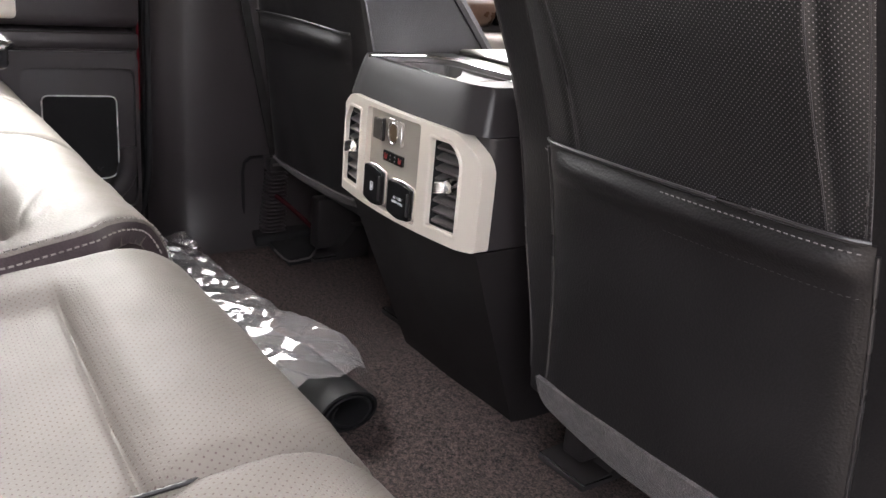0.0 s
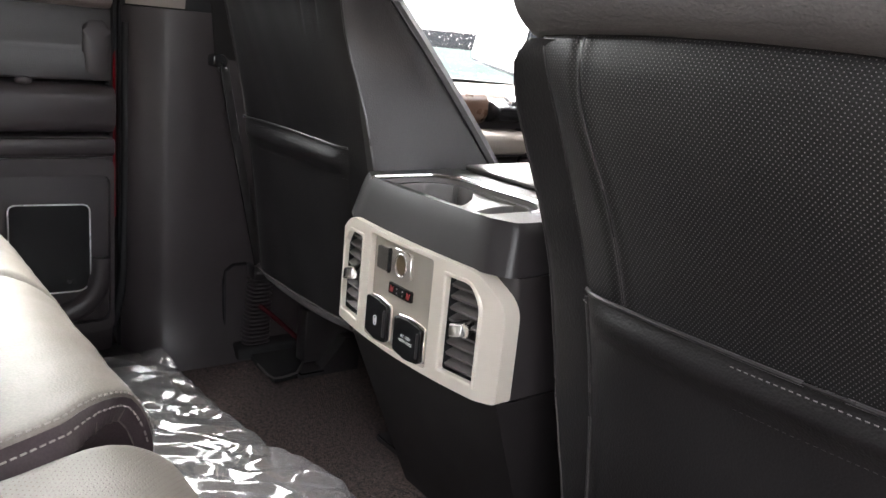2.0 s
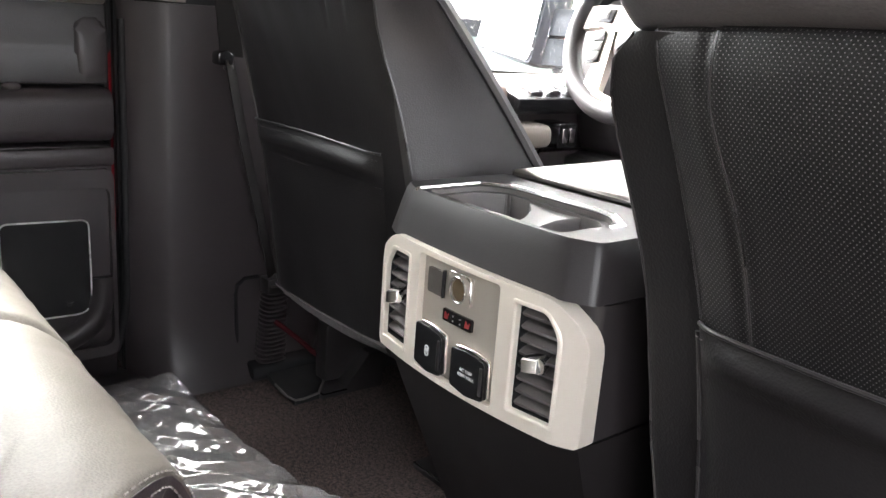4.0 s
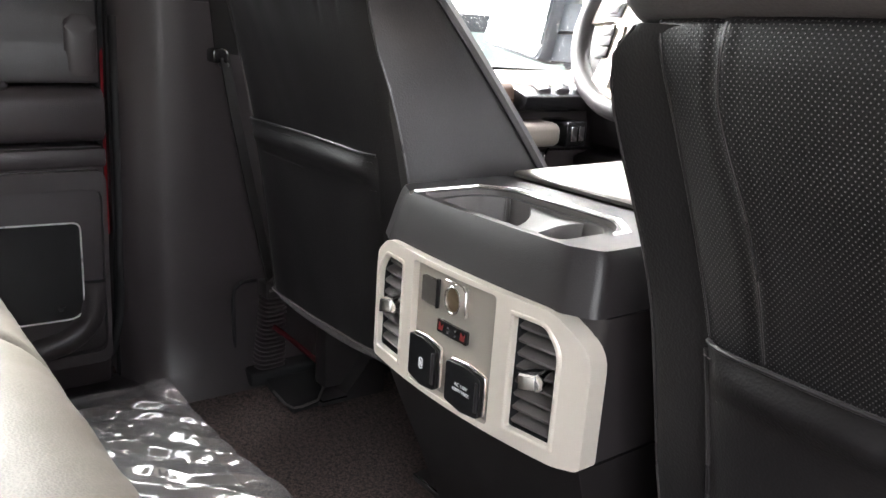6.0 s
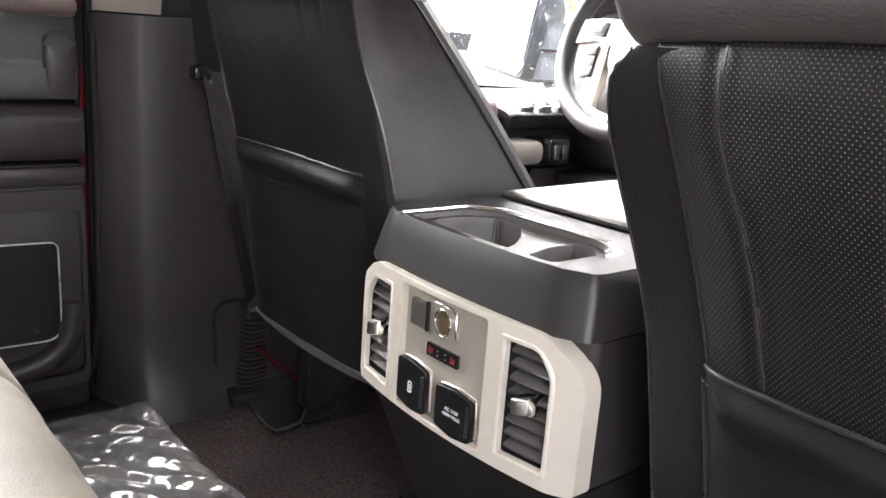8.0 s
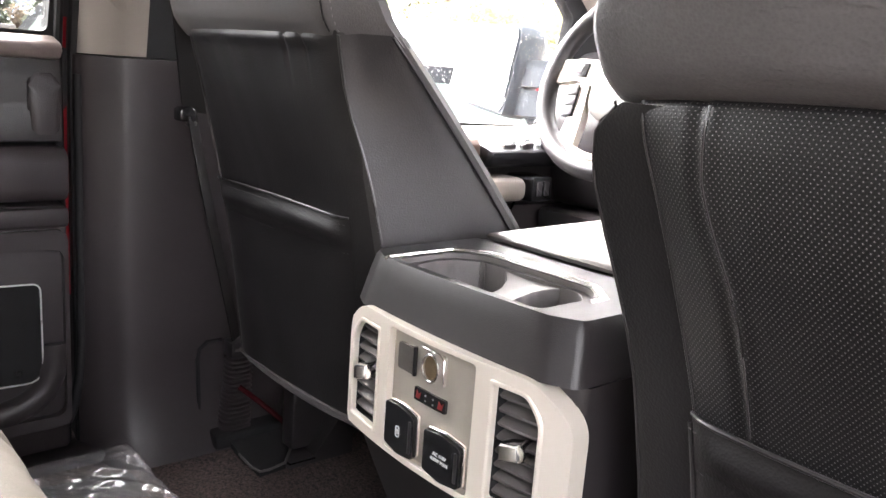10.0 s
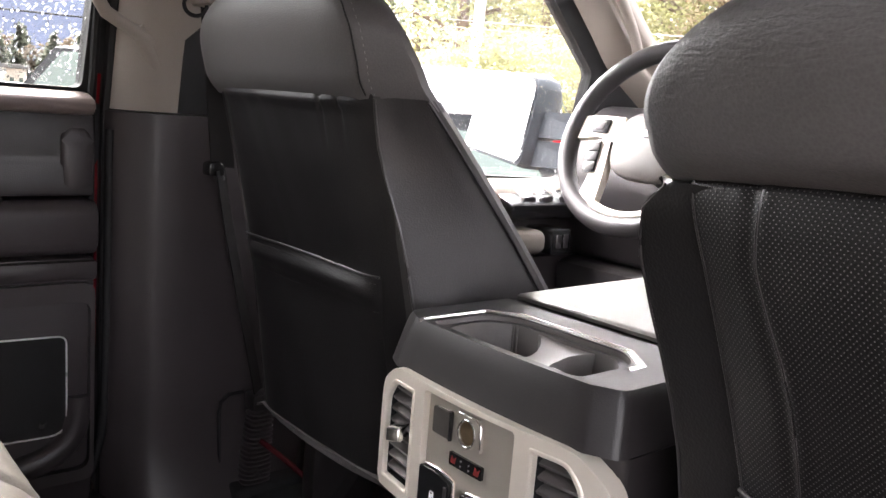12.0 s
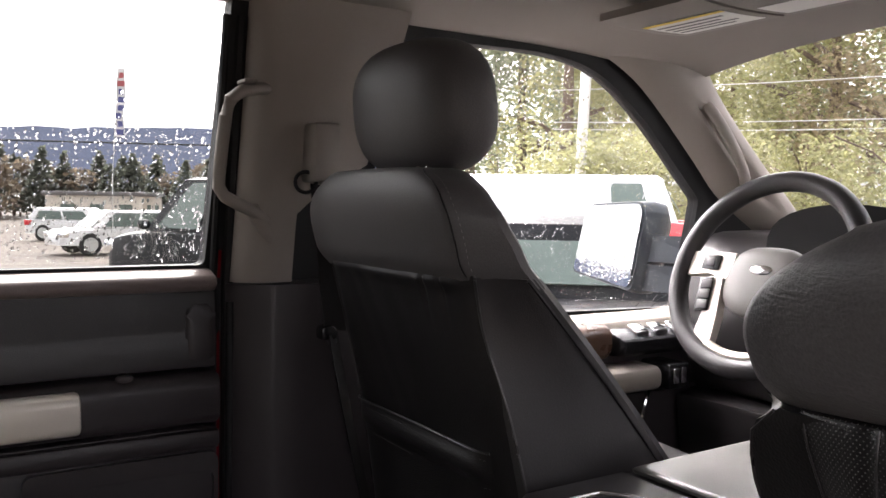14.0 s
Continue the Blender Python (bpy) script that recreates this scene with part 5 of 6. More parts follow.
def cushion_point(x, s, x0, x1, grooves, valley, back=0.0):
    p, n = along(s)
    slide = 0.42 * min(0.18, max(0.0, s - 0.58))
    ends = max(0.0, 1 - (x - x0) / 0.035) ** 2 + max(0.0, 1 - (x1 - x) / 0.035) ** 2
    dip = 0.022 * ends
    for g in grooves:
        if g < 0:
            g = g + 0.55 * min(0.14, max(0.0, s - 0.62))
        dip += (0.010 if g < 0.5 else 0.006) * math.exp(-((x - g) / 0.008) ** 2)
    if valley:
        lo, hi, sv = valley
        inside = 1 / (1 + math.exp(-(x - lo) * 110)) * 1 / (1 + math.exp((x - hi) * 150))
        at = s - sv + 0.035 * (x - lo)
        # a crease at the foot of the front bolster, whose flank rises softly from the sunken middle
        k = max(0.0, min(1.0, at / 0.030))
        dip += inside * (0.0135 * (1 - math.sin(k * math.pi / 2)) + 0.0025 * math.exp(-(at / 0.0035) ** 2)) * math.exp(-(min(0.0, at) / (0.24 if back else 0.12)) ** 2)
        dip -= inside * 0.003 * math.exp(-((at - 0.065) / 0.045) ** 2)
    dip += 0.0025 * noise.noise((x * 9, s * 9, 1.7)) + 0.0012 * noise.noise((x * 30, s * 22, 4.1))
    if x1 < 0.3:
        crease = abs(noise.noise((x * 5 + 0.6 * s, s * 26 + x * 9, 9.0)))
        dip += 0.0022 * math.exp(-(crease / 0.07) ** 2) * max(0.0, 1 - abs(x - 0.09) / 0.09) * max(0.0, 1 - abs(s - 0.645) / 0.08)
    q = p - n * dip
    if not back:
        slide += 0.6 * min(0.09, max(0.0, s - 0.66))
    if back:
        x -= 0.75 * slide * max(0.0, 1 - (x - x0) / 0.25)
    else:
        x -= slide * max(0.0, (x - x0) / (x1 - x0)) ** 3
    return (x, q.x - back * (0.010 + 0.020 * max(0.0, x - 0.25)), q.y)


bench = thing("rear_bench", "grey-black leather rear bench with a folded-down armrest", "car seat", (0, -0.75, 0.0))


def cushion(x0, x1, grooves, valley, mat, label, back):
    ob = part("cushion", sheet(lambda x, s: cushion_point(x, s, x0, x1, grooves, valley, back), span(x0, x1, int((x1 - x0) / 0.006)), sorted(span(0, RUN[-1], 160) + span(0.5802, 0.6402, 40)), 0.01, uv=lambda x, s: (x, s)), mat, bench, label)
    for x in (x0 + 0.001, x1 - 0.001):
        part("end_panel", loft([[Vector(cushion_point(x0 if x < (x0 + x1) / 2 else x1, s, x0, x1, (), None, back)) + Vector((d + 0.001 if x < (x0 + x1) / 2 else d - 0.001, 0, 0)) for s in span(0, RUN[-1], 40)] for d in (-0.001, 0.001)]), BAND if x1 < 0.3 and x > x0 + 0.1 else SEAT_LEATHER, ob)
    return ob


near = cushion(0.228, 0.78, [0.568], (0.302, 0.60, 0.615), PERF_SEAT, "grey-black perforated leather seat cushion", 1.0)
far = cushion(-0.78, 0.228, [-0.25, -0.55], (-0.145, 0.160, 0.600), SEAT_LEATHER, "grey-black leather seat cushion with wrinkles", 0.0)


def on_cushion(x, s, lift=0.0012, back=0.0):
    p, n = along(s)
    q = p + n * lift
    if not back:
        x += -(0.42 * min(0.18, max(0.0, s - 0.58)) + 0.6 * min(0.09, max(0.0, s - 0.66))) * max(0.0, (x + 0.78) / 1.008) ** 3 + (0.55 * min(0.14, max(0.0, s - 0.62)) if x < 0 else 0)
    return Vector((x, q.x - back * (0.010 + 0.020 * max(0.0, x - 0.25)), q.y))




def on_edge(x, s, lift):
    """A point on the far cushion's rounded end."""
    dip = 0.022 * max(0.0, 1 - (0.228 - x) / 0.035) ** 2 + 0.0025 * noise.noise((x * 9, s * 9, 1.7)) + 0.0012 * noise.noise((x * 30, s * 22, 4.1))
    return on_cushion(x, s, lift - dip)


for xs, up in ((0.2060, 0.0034), (0.2195, 0.0040)):
    part("stitching", stitches([on_edge(xs, s, up) for s in span(0.38, 0.80, 60)], 0.0045, 0.0026, 0.0009), THREAD, far, "pale double stitching")
part("edge_band", sheet(lambda x, s: on_edge(x, s, 0.0026), span(0.2105, 0.2292, 6), span(0.33, 0.82, 60), 0.002), BAND, far, "dark plum edge band")
part("stitching", stitches([on_cushion(-0.238, s, -0.002) for s in span(0.38, 0.76, 60)], 0.0050, 0.003, 0.0007), THREAD, far, "pale stitching")
for xs in (0.580, 0.590):
    part("stitching", stitches([on_cushion(xs, s, -0.002, 1.0) for s in span(0.48, 0.80, 60)], 0.0055, 0.003, 0.0008), THREAD, near, "pale stitching")
part("piping", tube([on_cushion(0.568, s, -0.005, 1.0) for s in span(0.48, 0.80, 50)], 0.0016, 8), LEATHER, near, "black piping")
part("bench_base", box(-0.77, 0.77, -1.08, -0.46, 0.003, 0.28, 0.02), PLASTIC, bench, "dark plastic base")
part("backrest", soft_prism([(-1.19, 0.33), (-0.98, 0.33), (-1.06, 0.95), (-1.19, 0.97)], -0.77, 0.77, "x", 0.03), SEAT_LEATHER, bench)
arm = part("armrest", box(-0.21, 0.030, -1.0, -0.51, 0.405, 0.532, 0.018, 3), LEATHER, bench, "folded-down black leather armrest")
part("cup_tray", box(-0.208, 0.031, -0.515, -0.455, 0.508, 0.538, 0.006), GLOSS_BLACK, arm, "gloss black cup holder tray")
for cx in (-0.155, -0.03):
    part("cup_hole", loft([[(cx + r * math.cos(a * math.tau / 24), -0.50 + r * 0.8 * math.sin(a * math.tau / 24), z) for a in range(24)] for r, z in ((0.034, 0.5385), (0.034, 0.5395), (0.030, 0.5398))]), GLOSS_BLACK, arm)
part("chrome_edge", tube([(-0.205, -0.4535, 0.531), (0.024, -0.4535, 0.531), (0.0325, -0.460, 0.531), (0.0325, -0.51, 0.531)], 0.004, 8), CHROME, arm, "chrome edge")

# ---- rolled floor mat in a clear bag ----
mat_roll = thing("floor_mat_roll", "rolled black rubber floor mat in a clear plastic bag", "floor mat", (-0.30, -0.12, 0.0))
spiral = []
for k in range(64):
    t = k / 63
    a = t * math.tau * 2.3 + 2.4
    r = 0.020 + 0.017 * t
    spiral.append((r * 1.25 * math.cos(a), r * 0.85 * math.sin(a)))
def near_part(x):
    """0 along the flat stretch of the roll, 1 at its open end."""
    t = max(0.0, min(1.0, (x + 0.34) / 0.24))
    return t * t * (3 - 2 * t)


def mat_point(x, k):
    n = near_part(x)
    cy, cz = -0.16 + (-0.085 + 0.05 * math.sin((x + 0.2) * 1.6) + 0.16) * n, 0.022 + 0.016 * n
    u, v = spiral[int(k)]
    return (x, cy + u * (2.7 - 1.7 * n), cz + v * (0.52 + 0.48 * n))


part("mat", sheet(mat_point, span(-0.66, 0.050, 30), range(64), 0.0035), RUBBER, mat_roll, "rolled black rubber mat")


def ridge(q):
    return 1 - abs(noise.noise(q)) * 2


def pleat(s):
    s %= 1
    return s / 0.6 if s < 0.6 else (1 - s) / 0.4


def bag(x, v):
    """The film lies loosely over the mat; v runs from its back edge to its front edge."""
    ends = (-0.73, -0.45, -0.29, -0.13, -0.02, 0.02)
    front = float(np.interp(x, ends, (-0.014, -0.012, 0.002, 0.028, 0.008, -0.004)))
    rear = float(np.interp(x, ends, (-0.33, -0.33, -0.28, -0.20, -0.165, -0.15)))
    top = float(np.interp(x, ends, (0.050, 0.056, 0.062, 0.085, 0.088, 0.086)))
    w = 2 * v - 1
    y = rear + (front - rear) * v
    # loose pleats across the film's pull, broken up by small creases
    a, b = x * 0.62 - y * 0.78, x * 0.78 + y * 0.62
    drift = 0.6 * noise.noise((a * 10, b * 11, 2)) + 0.14 * noise.noise((a * 25, b * 30, 7))
    crumple = 0.010 * noise.noise((a * 6, b * 4, 1)) + 0.0105 * pleat(a / 0.047 + b * 2 + drift)
    crumple += 0.0022 * ridge((a * 26, b * 17, 3)) + 0.0006 * ridge((a * 60, b * 44, 5))
    hold = (1 - abs(w) ** 10) * min(1.0, (x + 0.73) / 0.05)
    z = 0.006 + (top - 0.012) * (1 - abs(w) ** 12) + (crumple - 0.007) * (0.10 + 0.90 * hold)
    z += 0.022 * max(0.0, 1 - math.hypot((x + 0.70) / 0.06, (v - 0.90) / 0.14))
    return (x + 0.006 * noise.noise((a * 8, b * 8, 9)), y + 0.012 * noise.noise((x * 7, 4, w)) * (1 - hold * 0.7), max(0.004, z))


wrap = part("bag", sheet(bag, span(-0.73, 0.012, 280), span(0, 1, 120)), FILM, mat_roll, "crinkled clear plastic bag")

# ---- dashboard and steering wheel ----
dash = thing("dashboard", "black dashboard with an instrument hood", "dashboard", (-0.2, 1.3, 0.3))
part("dash_top", soft_prism([(1.00, 0.60), (1.03, 0.72), (1.12, 0.775), (1.55, 0.785), (1.55, 0.40), (1.06, 0.40)], -0.79, 0.79, "x", 0.02), PLASTIC, dash)
part("dash_lower", soft_prism([(1.03, 0.18), (1.00, 0.395), (1.06, 0.396), (1.55, 0.396), (1.55, 0.02), (1.15, 0.02)], -0.79, 0.79, "x", 0.02), PLASTIC, dash)
part("instrument_hood", loft([[(-0.32 + x * (0.175 - 0.01 * k), 0.93 + 0.06 * k, 0.735 + h * 0.8 * (1 - 0.12 * k)) for x, h in [(math.cos(a) , 0.0 + 0.135 * abs(math.sin(a)) ** 0.6) for a in [math.pi * i / 16 for i in range(17)]]] for k in range(5)]), LEATHER, dash, "black instrument hood")
HUB_GREY = surface("grey_airbag_plastic", (0.20, 0.190, 0.182), 0.42, var=0.08, grain=0.25, grain_scale=700, cells=True)
wheel = thing("steering_wheel", "black leather steering wheel with silver spokes", "steering wheel", (-0.392, 0.785, 0.714))
WM = pose(-0.392, 0.785, 0.714, -24.0, 0, 0)
def wpt(x, z, y=0.0):
    return WM @ Vector((x, y, z))


IM = WM @ pose(0.010, 0, -0.014)


def ipt(x, z, y=0.0):
    """A point of the hub and spokes, which sit a little below the rim's middle."""
    return IM @ Vector((x, y, z))
R = 0.186
part("rim", tube([wpt(R * math.cos(a), R * math.sin(a)) for a in [i * math.tau / 64 for i in range(64)]], 0.0195, 14, True), LEATHER_SIDE, wheel, "black leather rim")
hub = part("hub", moved(egg((0, 0, 0), (0.085, 0.028, 0.070), 2.8, 28, 16), IM @ pose(0, 0.006, -0.005)), HUB_GREY, wheel, "grey airbag cover")
part("badge", moved(egg((0, 0, 0), (0.024, 0.003, 0.010), 2.0, 24, 10), IM @ pose(0, -0.021, 0.012)), CHROME, hub, "plain oval badge")
for s in (-1, 1):
    spoke = part("spoke", loft([[ipt(s * x, z, y) for x, z, y in ring] for ring in ([(0.07, 0.045, -0.012), (0.07, -0.01, -0.012), (0.07, -0.01, 0.012), (0.07, 0.045, 0.012)], [(0.12, 0.045, -0.014), (0.12, 0.0, -0.014), (0.12, 0.0, 0.008), (0.12, 0.045, 0.008)], [(0.178, 0.046, -0.004), (0.178, -0.004, -0.004), (0.178, -0.004, 0.008), (0.178, 0.046, 0.008)])]), SILVER, wheel, "silver spoke")
    pad = part("key_pad", moved(box(-0.020, 0.020, -0.002, 0.002, -0.015, 0.015, 0.0015), IM @ pose(s * 0.118, -0.0148, 0.022)), GLOSS_BLACK, spoke)
    part("key", moved(box(-0.010, 0.010, -0.001, 0.001, -0.008, 0.008, 0.0008), IM @ pose(s * 0.118, -0.0175, 0.022)), DOOR_PLASTIC, pad)
    low = part("lower_spoke", loft([[ipt(s * x, z, y) for x, z, y in ring] for ring in ([(0.085, -0.005, -0.012), (0.115, -0.005, -0.012), (0.115, -0.005, 0.008), (0.085, -0.005, 0.008)], [(0.072, -0.078, -0.014), (0.105, -0.070, -0.014), (0.105, -0.070, 0.008), (0.072, -0.078, 0.008)], [(0.070, -0.168, -0.006), (0.118, -0.140, -0.006), (0.118, -0.140, 0.008), (0.070, -0.168, 0.008)])]), SILVER, wheel, "silver lower spoke")
    stack = part("key_column", moved(box(-0.015, 0.015, -0.002, 0.002, -0.034, 0.034, 0.0015), IM @ pose(s * 0.112, -0.0155, -0.044, 0, s * 8, 0)), GLOSS_BLACK, low)
    for k in range(3):
        part("key", moved(box(-0.012, 0.012, -0.001, 0.001, -0.0092, 0.0092, 0.0008), IM @ pose(s * (0.112 - 0.002 * k), -0.0182, -0.023 - 0.021 * k, 0, s * 8, 0)), DOOR_PLASTIC, stack)
part("lower_bridge", tube([wpt(0.165 * math.cos(a), 0.165 * math.sin(a), -0.004) for a in span(math.radians(245), math.radians(295), 10)], 0.010, 8), SILVER, wheel, "silver lower bridge")
part("column", tube([wpt(0, -0.02, 0.02), wpt(0, -0.02, 0.28)], 0.045, 16), PLASTIC, wheel, "black column shroud")

# ---- sun visors ----
def visor(x0, x1, name, label):
    ob = thing(name, label, "sun visor", ((x0 + x1) / 2, 0.80, 1.12), "sun visors")
    def f(x, y):
        return (x, y, 1.157 - 0.006 * math.sin((y - 0.48) / 0.24 * math.pi))
    part("board", sheet(f, span(x0, x1, 16), span(0.495, 0.715, 10), -0.014), HEADLINING, ob)
    return ob, f
v1, vf = visor(-0.53, -0.318, "sun_visor", "grey-beige sun visor with a white warning label")
part("warning_label", sheet(lambda x, y: Vector(vf(x, y)) - Vector((0, 0, 0.0010)), span(-0.505, -0.335, 8), span(0.575, 0.69, 6), -0.0004), PAPER, v1, "white warning label with a yellow strip")
part("label_strip", sheet(lambda x, y: Vector(vf(x, y)) - Vector((0, 0, 0.0018)), span(-0.505, -0.335, 8), span(0.573, 0.584, 2), -0.0004), YELLOW_PRINT, v1, "yellow strip")
for k in range(4):
    part("print_bar", sheet(lambda x, y: Vector(vf(x, y)) - Vector((0, 0, 0.0018)), span(-0.495, -0.355 - 0.02 * (k % 2), 6), span(0.600 + 0.02 * k, 0.607 + 0.02 * k, 1), -0.0004), DIM_THREAD, v1)
v2, vf2 = visor(-0.308, -0.04, "sun_visor", "grey-beige centre sun visor with a white label")
part("warning_label", sheet(lambda x, y: Vector(vf2(x, y)) - Vector((0, 0, 0.0010)), span(-0.292, -0.15, 8), span(0.61, 0.69, 4), -0.0004), PAPER, v2, "white warning label")

# ---- outside ----
GROUND_Z = -0.95
ASPHALT = surface("wet_asphalt", (0.120, 0.102, 0.088), 0.9, spec=0.2, var=0.35, scale=0.4, grain=0.6, grain_scale=40, dist=0.01)
CAR_WHITE = surface("white_car_paint", (0.80, 0.80, 0.80), 0.25, var=0.03, grain=0.0, coat=0.8)
CAR_DARK = surface("dark_car_paint", (0.012, 0.013, 0.015), 0.45, var=0.1, grain=0.0, spec=0.2)
CAR_GLASS = surface("dark_car_glass", (0.11, 0.145, 0.128), 0.08, var=0.1, grain=0.0, spec=0.4)
TAIL_RED = surface("red_lens", (0.6, 0.02, 0.03), 0.15, var=0.1, grain=0.0, coat=1.0)
TYRE = surface("tyre_rubber", (0.02, 0.02, 0.02), 0.8, var=0.2, grain=0.3)
BARK = surface("grey_bark", (0.16, 0.12, 0.09), 0.9, var=0.4, scale=3, grain=0.7, grain_scale=20, dist=0.03)
def leaf_material(name, colour):
    """Thin leaves: part of the light is thrown back, part shines through."""
    m = surface(name, colour, 0.7, var=0.5, scale=0.5, grain=0.2, grain_scale=6)
    t = m.node_tree
    n, link = t.nodes, t.links.new
    p = n["Principled BSDF"]
    through_leaf = n.new("ShaderNodeBsdfTranslucent")
    link(p.inputs["Base Color"].links[0].from_socket, through_leaf.inputs["Color"])
    both = n.new("ShaderNodeAddShader")
    link(p.outputs[0], both.inputs[0])
    link(through_leaf.outputs[0], both.inputs[1])
    link(both.outputs[0], n["Material Output"].inputs["Surface"])
    return m


LEAF_A = leaf_material("yellow_green_leaves", (0.15, 0.150, 0.070))
LEAF_B = leaf_material("dark_green_needles", (0.10, 0.115, 0.07))
LEAF_D = leaf_material("grey_green_needles", (0.055, 0.060, 0.045))
LEAF_E = leaf_material("dull_brown_leaves", (0.085, 0.066, 0.046))
LEAF_C = leaf_material("brown_autumn_leaves", (0.17, 0.14, 0.085))
# The blue haze of distance is put into the hill's own colour.
HILL = surface("haze_tinted_hill", (0.11, 0.13, 0.20), 0.95, var=0.2, scale=0.02, grain=0.0)
STUCCO = surface("beige_stucco", (0.72, 0.66, 0.58), 0.85, var=0.1, scale=0.6, grain=0.2, grain_scale=30)
POLE_GREY = surface("galvanised_pole", (0.62, 0.62, 0.60), 0.5, metal=0.3, var=0.1, grain=0.1)
ROOFING = surface("grey_roofing", (0.16, 0.15, 0.15), 0.8, var=0.15, scale=0.8, grain=0.2)
FLAG_BLUE = surface("blue_flag_cloth", (0.11, 0.12, 0.30), 0.7, var=0.15, grain=0.2)
FLAG_RED = surface("red_flag_cloth", (0.48, 0.13, 0.14), 0.7, var=0.15, grain=0.2)

ground = part("ground", sheet(lambda a, r: (r * math.cos(a), r * math.sin(a), GROUND_Z - 0.004 * max(0.0, r - 15)), span(0, math.tau, 48), [0.0, 3, 6, 10, 15, 25, 50, 100, 300, 900]), ASPHALT)
tagged(ground, "wet grey asphalt car park", "ground", kind="structure")


def polar(deg, dist, z=0.0):
    """A place seen from the seats: degrees to the left of straight ahead, and metres."""
    a = radians(deg)
    return (0.57 - dist * math.sin(a), -0.53 + dist * math.cos(a), z)


def hill(name, d0, d1, dist, h, seed, mat, label):
    def f(i, v):
        x, y, _ = polar(d0 + (d1 - d0) * i / 80, dist - 60 * (1 - v))
        top = h * (0.88 + 0.12 * noise.noise((i * 0.05, seed, 0)) + 0.03 * noise.noise((i * 0.6, seed, 5)))
        return (x, y, -8 + (top + 8) * v)
    return tagged(part(name, sheet(f, range(81), span(0, 1, 6)), mat), label, "hill", kind="structure")


hill("distant_hill", 60, 150, 700, 62, 1.0, HILL, "forested hill on the horizon with blue haze in its colour")


def leaf_cloud(centre, size, count, leaf, rnd, bm, cone=False):
    """Many small bent leaf sprays in a crown with gaps and an uneven outline."""
    cx, cy, cz = centre
    for _ in range(count):
        while True:
            u = Vector((rnd.uniform(-1, 1), rnd.uniform(-1, 1), rnd.uniform(-1, 1)))
            if u.length < 1 and noise.noise((u.x * 2.1 + cx, u.y * 2.1 + cy, u.z * 2.4)) > -0.18 * (1 if not cone else 1.2):
                break
        k = (1 - u.z) * 0.5 if cone else 1.0
        p = Vector((cx + u.x * size[0] * k, cy + u.y * size[0] * k, cz + u.z * size[1]))
        s = leaf * rnd.uniform(0.5, 1.3)
        d = Vector((rnd.uniform(-1, 1), rnd.uniform(-1, 1), rnd.uniform(-0.7, 0.5))).normalized()
        e = d.cross(Vector((rnd.uniform(-1, 1), rnd.uniform(-1, 1), rnd.uniform(-1, 1)))).normalized()
        a, b, c, m = p + d * s, p + e * s * 0.45, p - e * s * 0.45, p - d * s * 0.7
        va, vb, vc, vm = (bm.verts.new(q) for q in (a, b, c, m))
        bm.faces.new((va, vb, vc))
        bm.faces.new((vb, vm, vc))


def tree(deg, dist, height, width, seed, leaf_mat, label, cone=False, count=900, leaf=0.35):
    rnd = random.Random(seed)
    x, y, _ = polar(deg, dist)
    g = GROUND_Z - 0.004 * max(0, dist - 15)
    ob = thing("tree", label, "tree", (x, y, g), "trees beyond the car park")
    bm = bm_new()
    top = height * (0.97 if cone else 0.75)
    lean = (rnd.uniform(-0.3, 0.3), rnd.uniform(-0.3, 0.3))
    r0 = height * 0.018
    loft([[(x + lean[0] * t + r0 * (1 - 0.85 * t) * math.cos(k * math.tau / 8), y + lean[1] * t + r0 * (1 - 0.85 * t) * math.sin(k * math.tau / 8), g + top * t) for k in range(8)] for t in span(0, 1, 6)], bm=bm)
    for _ in range(10):
        t = rnd.uniform(0.25, 0.9)
        a = rnd.uniform(0, math.tau)
        ln = width * rnd.uniform(0.4, 0.85) * (1 - t if cone else 1)
        p = Vector((x + lean[0] * t, y + lean[1] * t, g + top * t))
        q = p + Vector((ln * math.cos(a), ln * math.sin(a), ln * (0.1 if cone else 0.55)))
        tube([p, p.lerp(q, 0.5) + Vector((0, 0, 0.1 * ln)), q], r0 * 0.28, 5, bm=bm)
    part("trunk", bm, BARK, ob)
    bm = bm_new()
    if cone:
        leaf_cloud((x, y, g + height * 0.56), (width, height * 0.46), count, leaf, rnd, bm, True)
    else:
        for _ in range(7):
            c = (x + rnd.uniform(-0.6, 0.6) * width, y + rnd.uniform(-0.6, 0.6) * width, g + height * rnd.uniform(0.22, 0.85))
            leaf_cloud(c, (width * rnd.uniform(0.45, 0.75), height * rnd.uniform(0.13, 0.22)), count // 7, leaf, rnd, bm)
    part("crown", bm, leaf_mat, ob, smooth=False)
    return ob


rnd = random.Random(11)
for deg in span(4, 56, 17):
    kind = rnd.choice((0, 0, 1, 2))
    d = rnd.uniform(24, 34)
    tree(deg + rnd.uniform(-1, 1), d, rnd.uniform(12, 17), rnd.uniform(2.6, 4.0), rnd.random(), (LEAF_A, LEAF_B, LEAF_C)[kind], ("yellow-green broadleaf tree beside the road", "dark green conifer beside the road", "thin brown autumn tree beside the road")[kind], kind == 1, 8000, 0.11)
for deg in span(6, 54, 12):
    tree(deg + rnd.uniform(-2, 2), rnd.uniform(38, 46), rnd.uniform(14, 20), rnd.uniform(3.5, 4.5), rnd.random(), LEAF_B, "tall dark green conifer in the wood", True, 5000, 0.19)
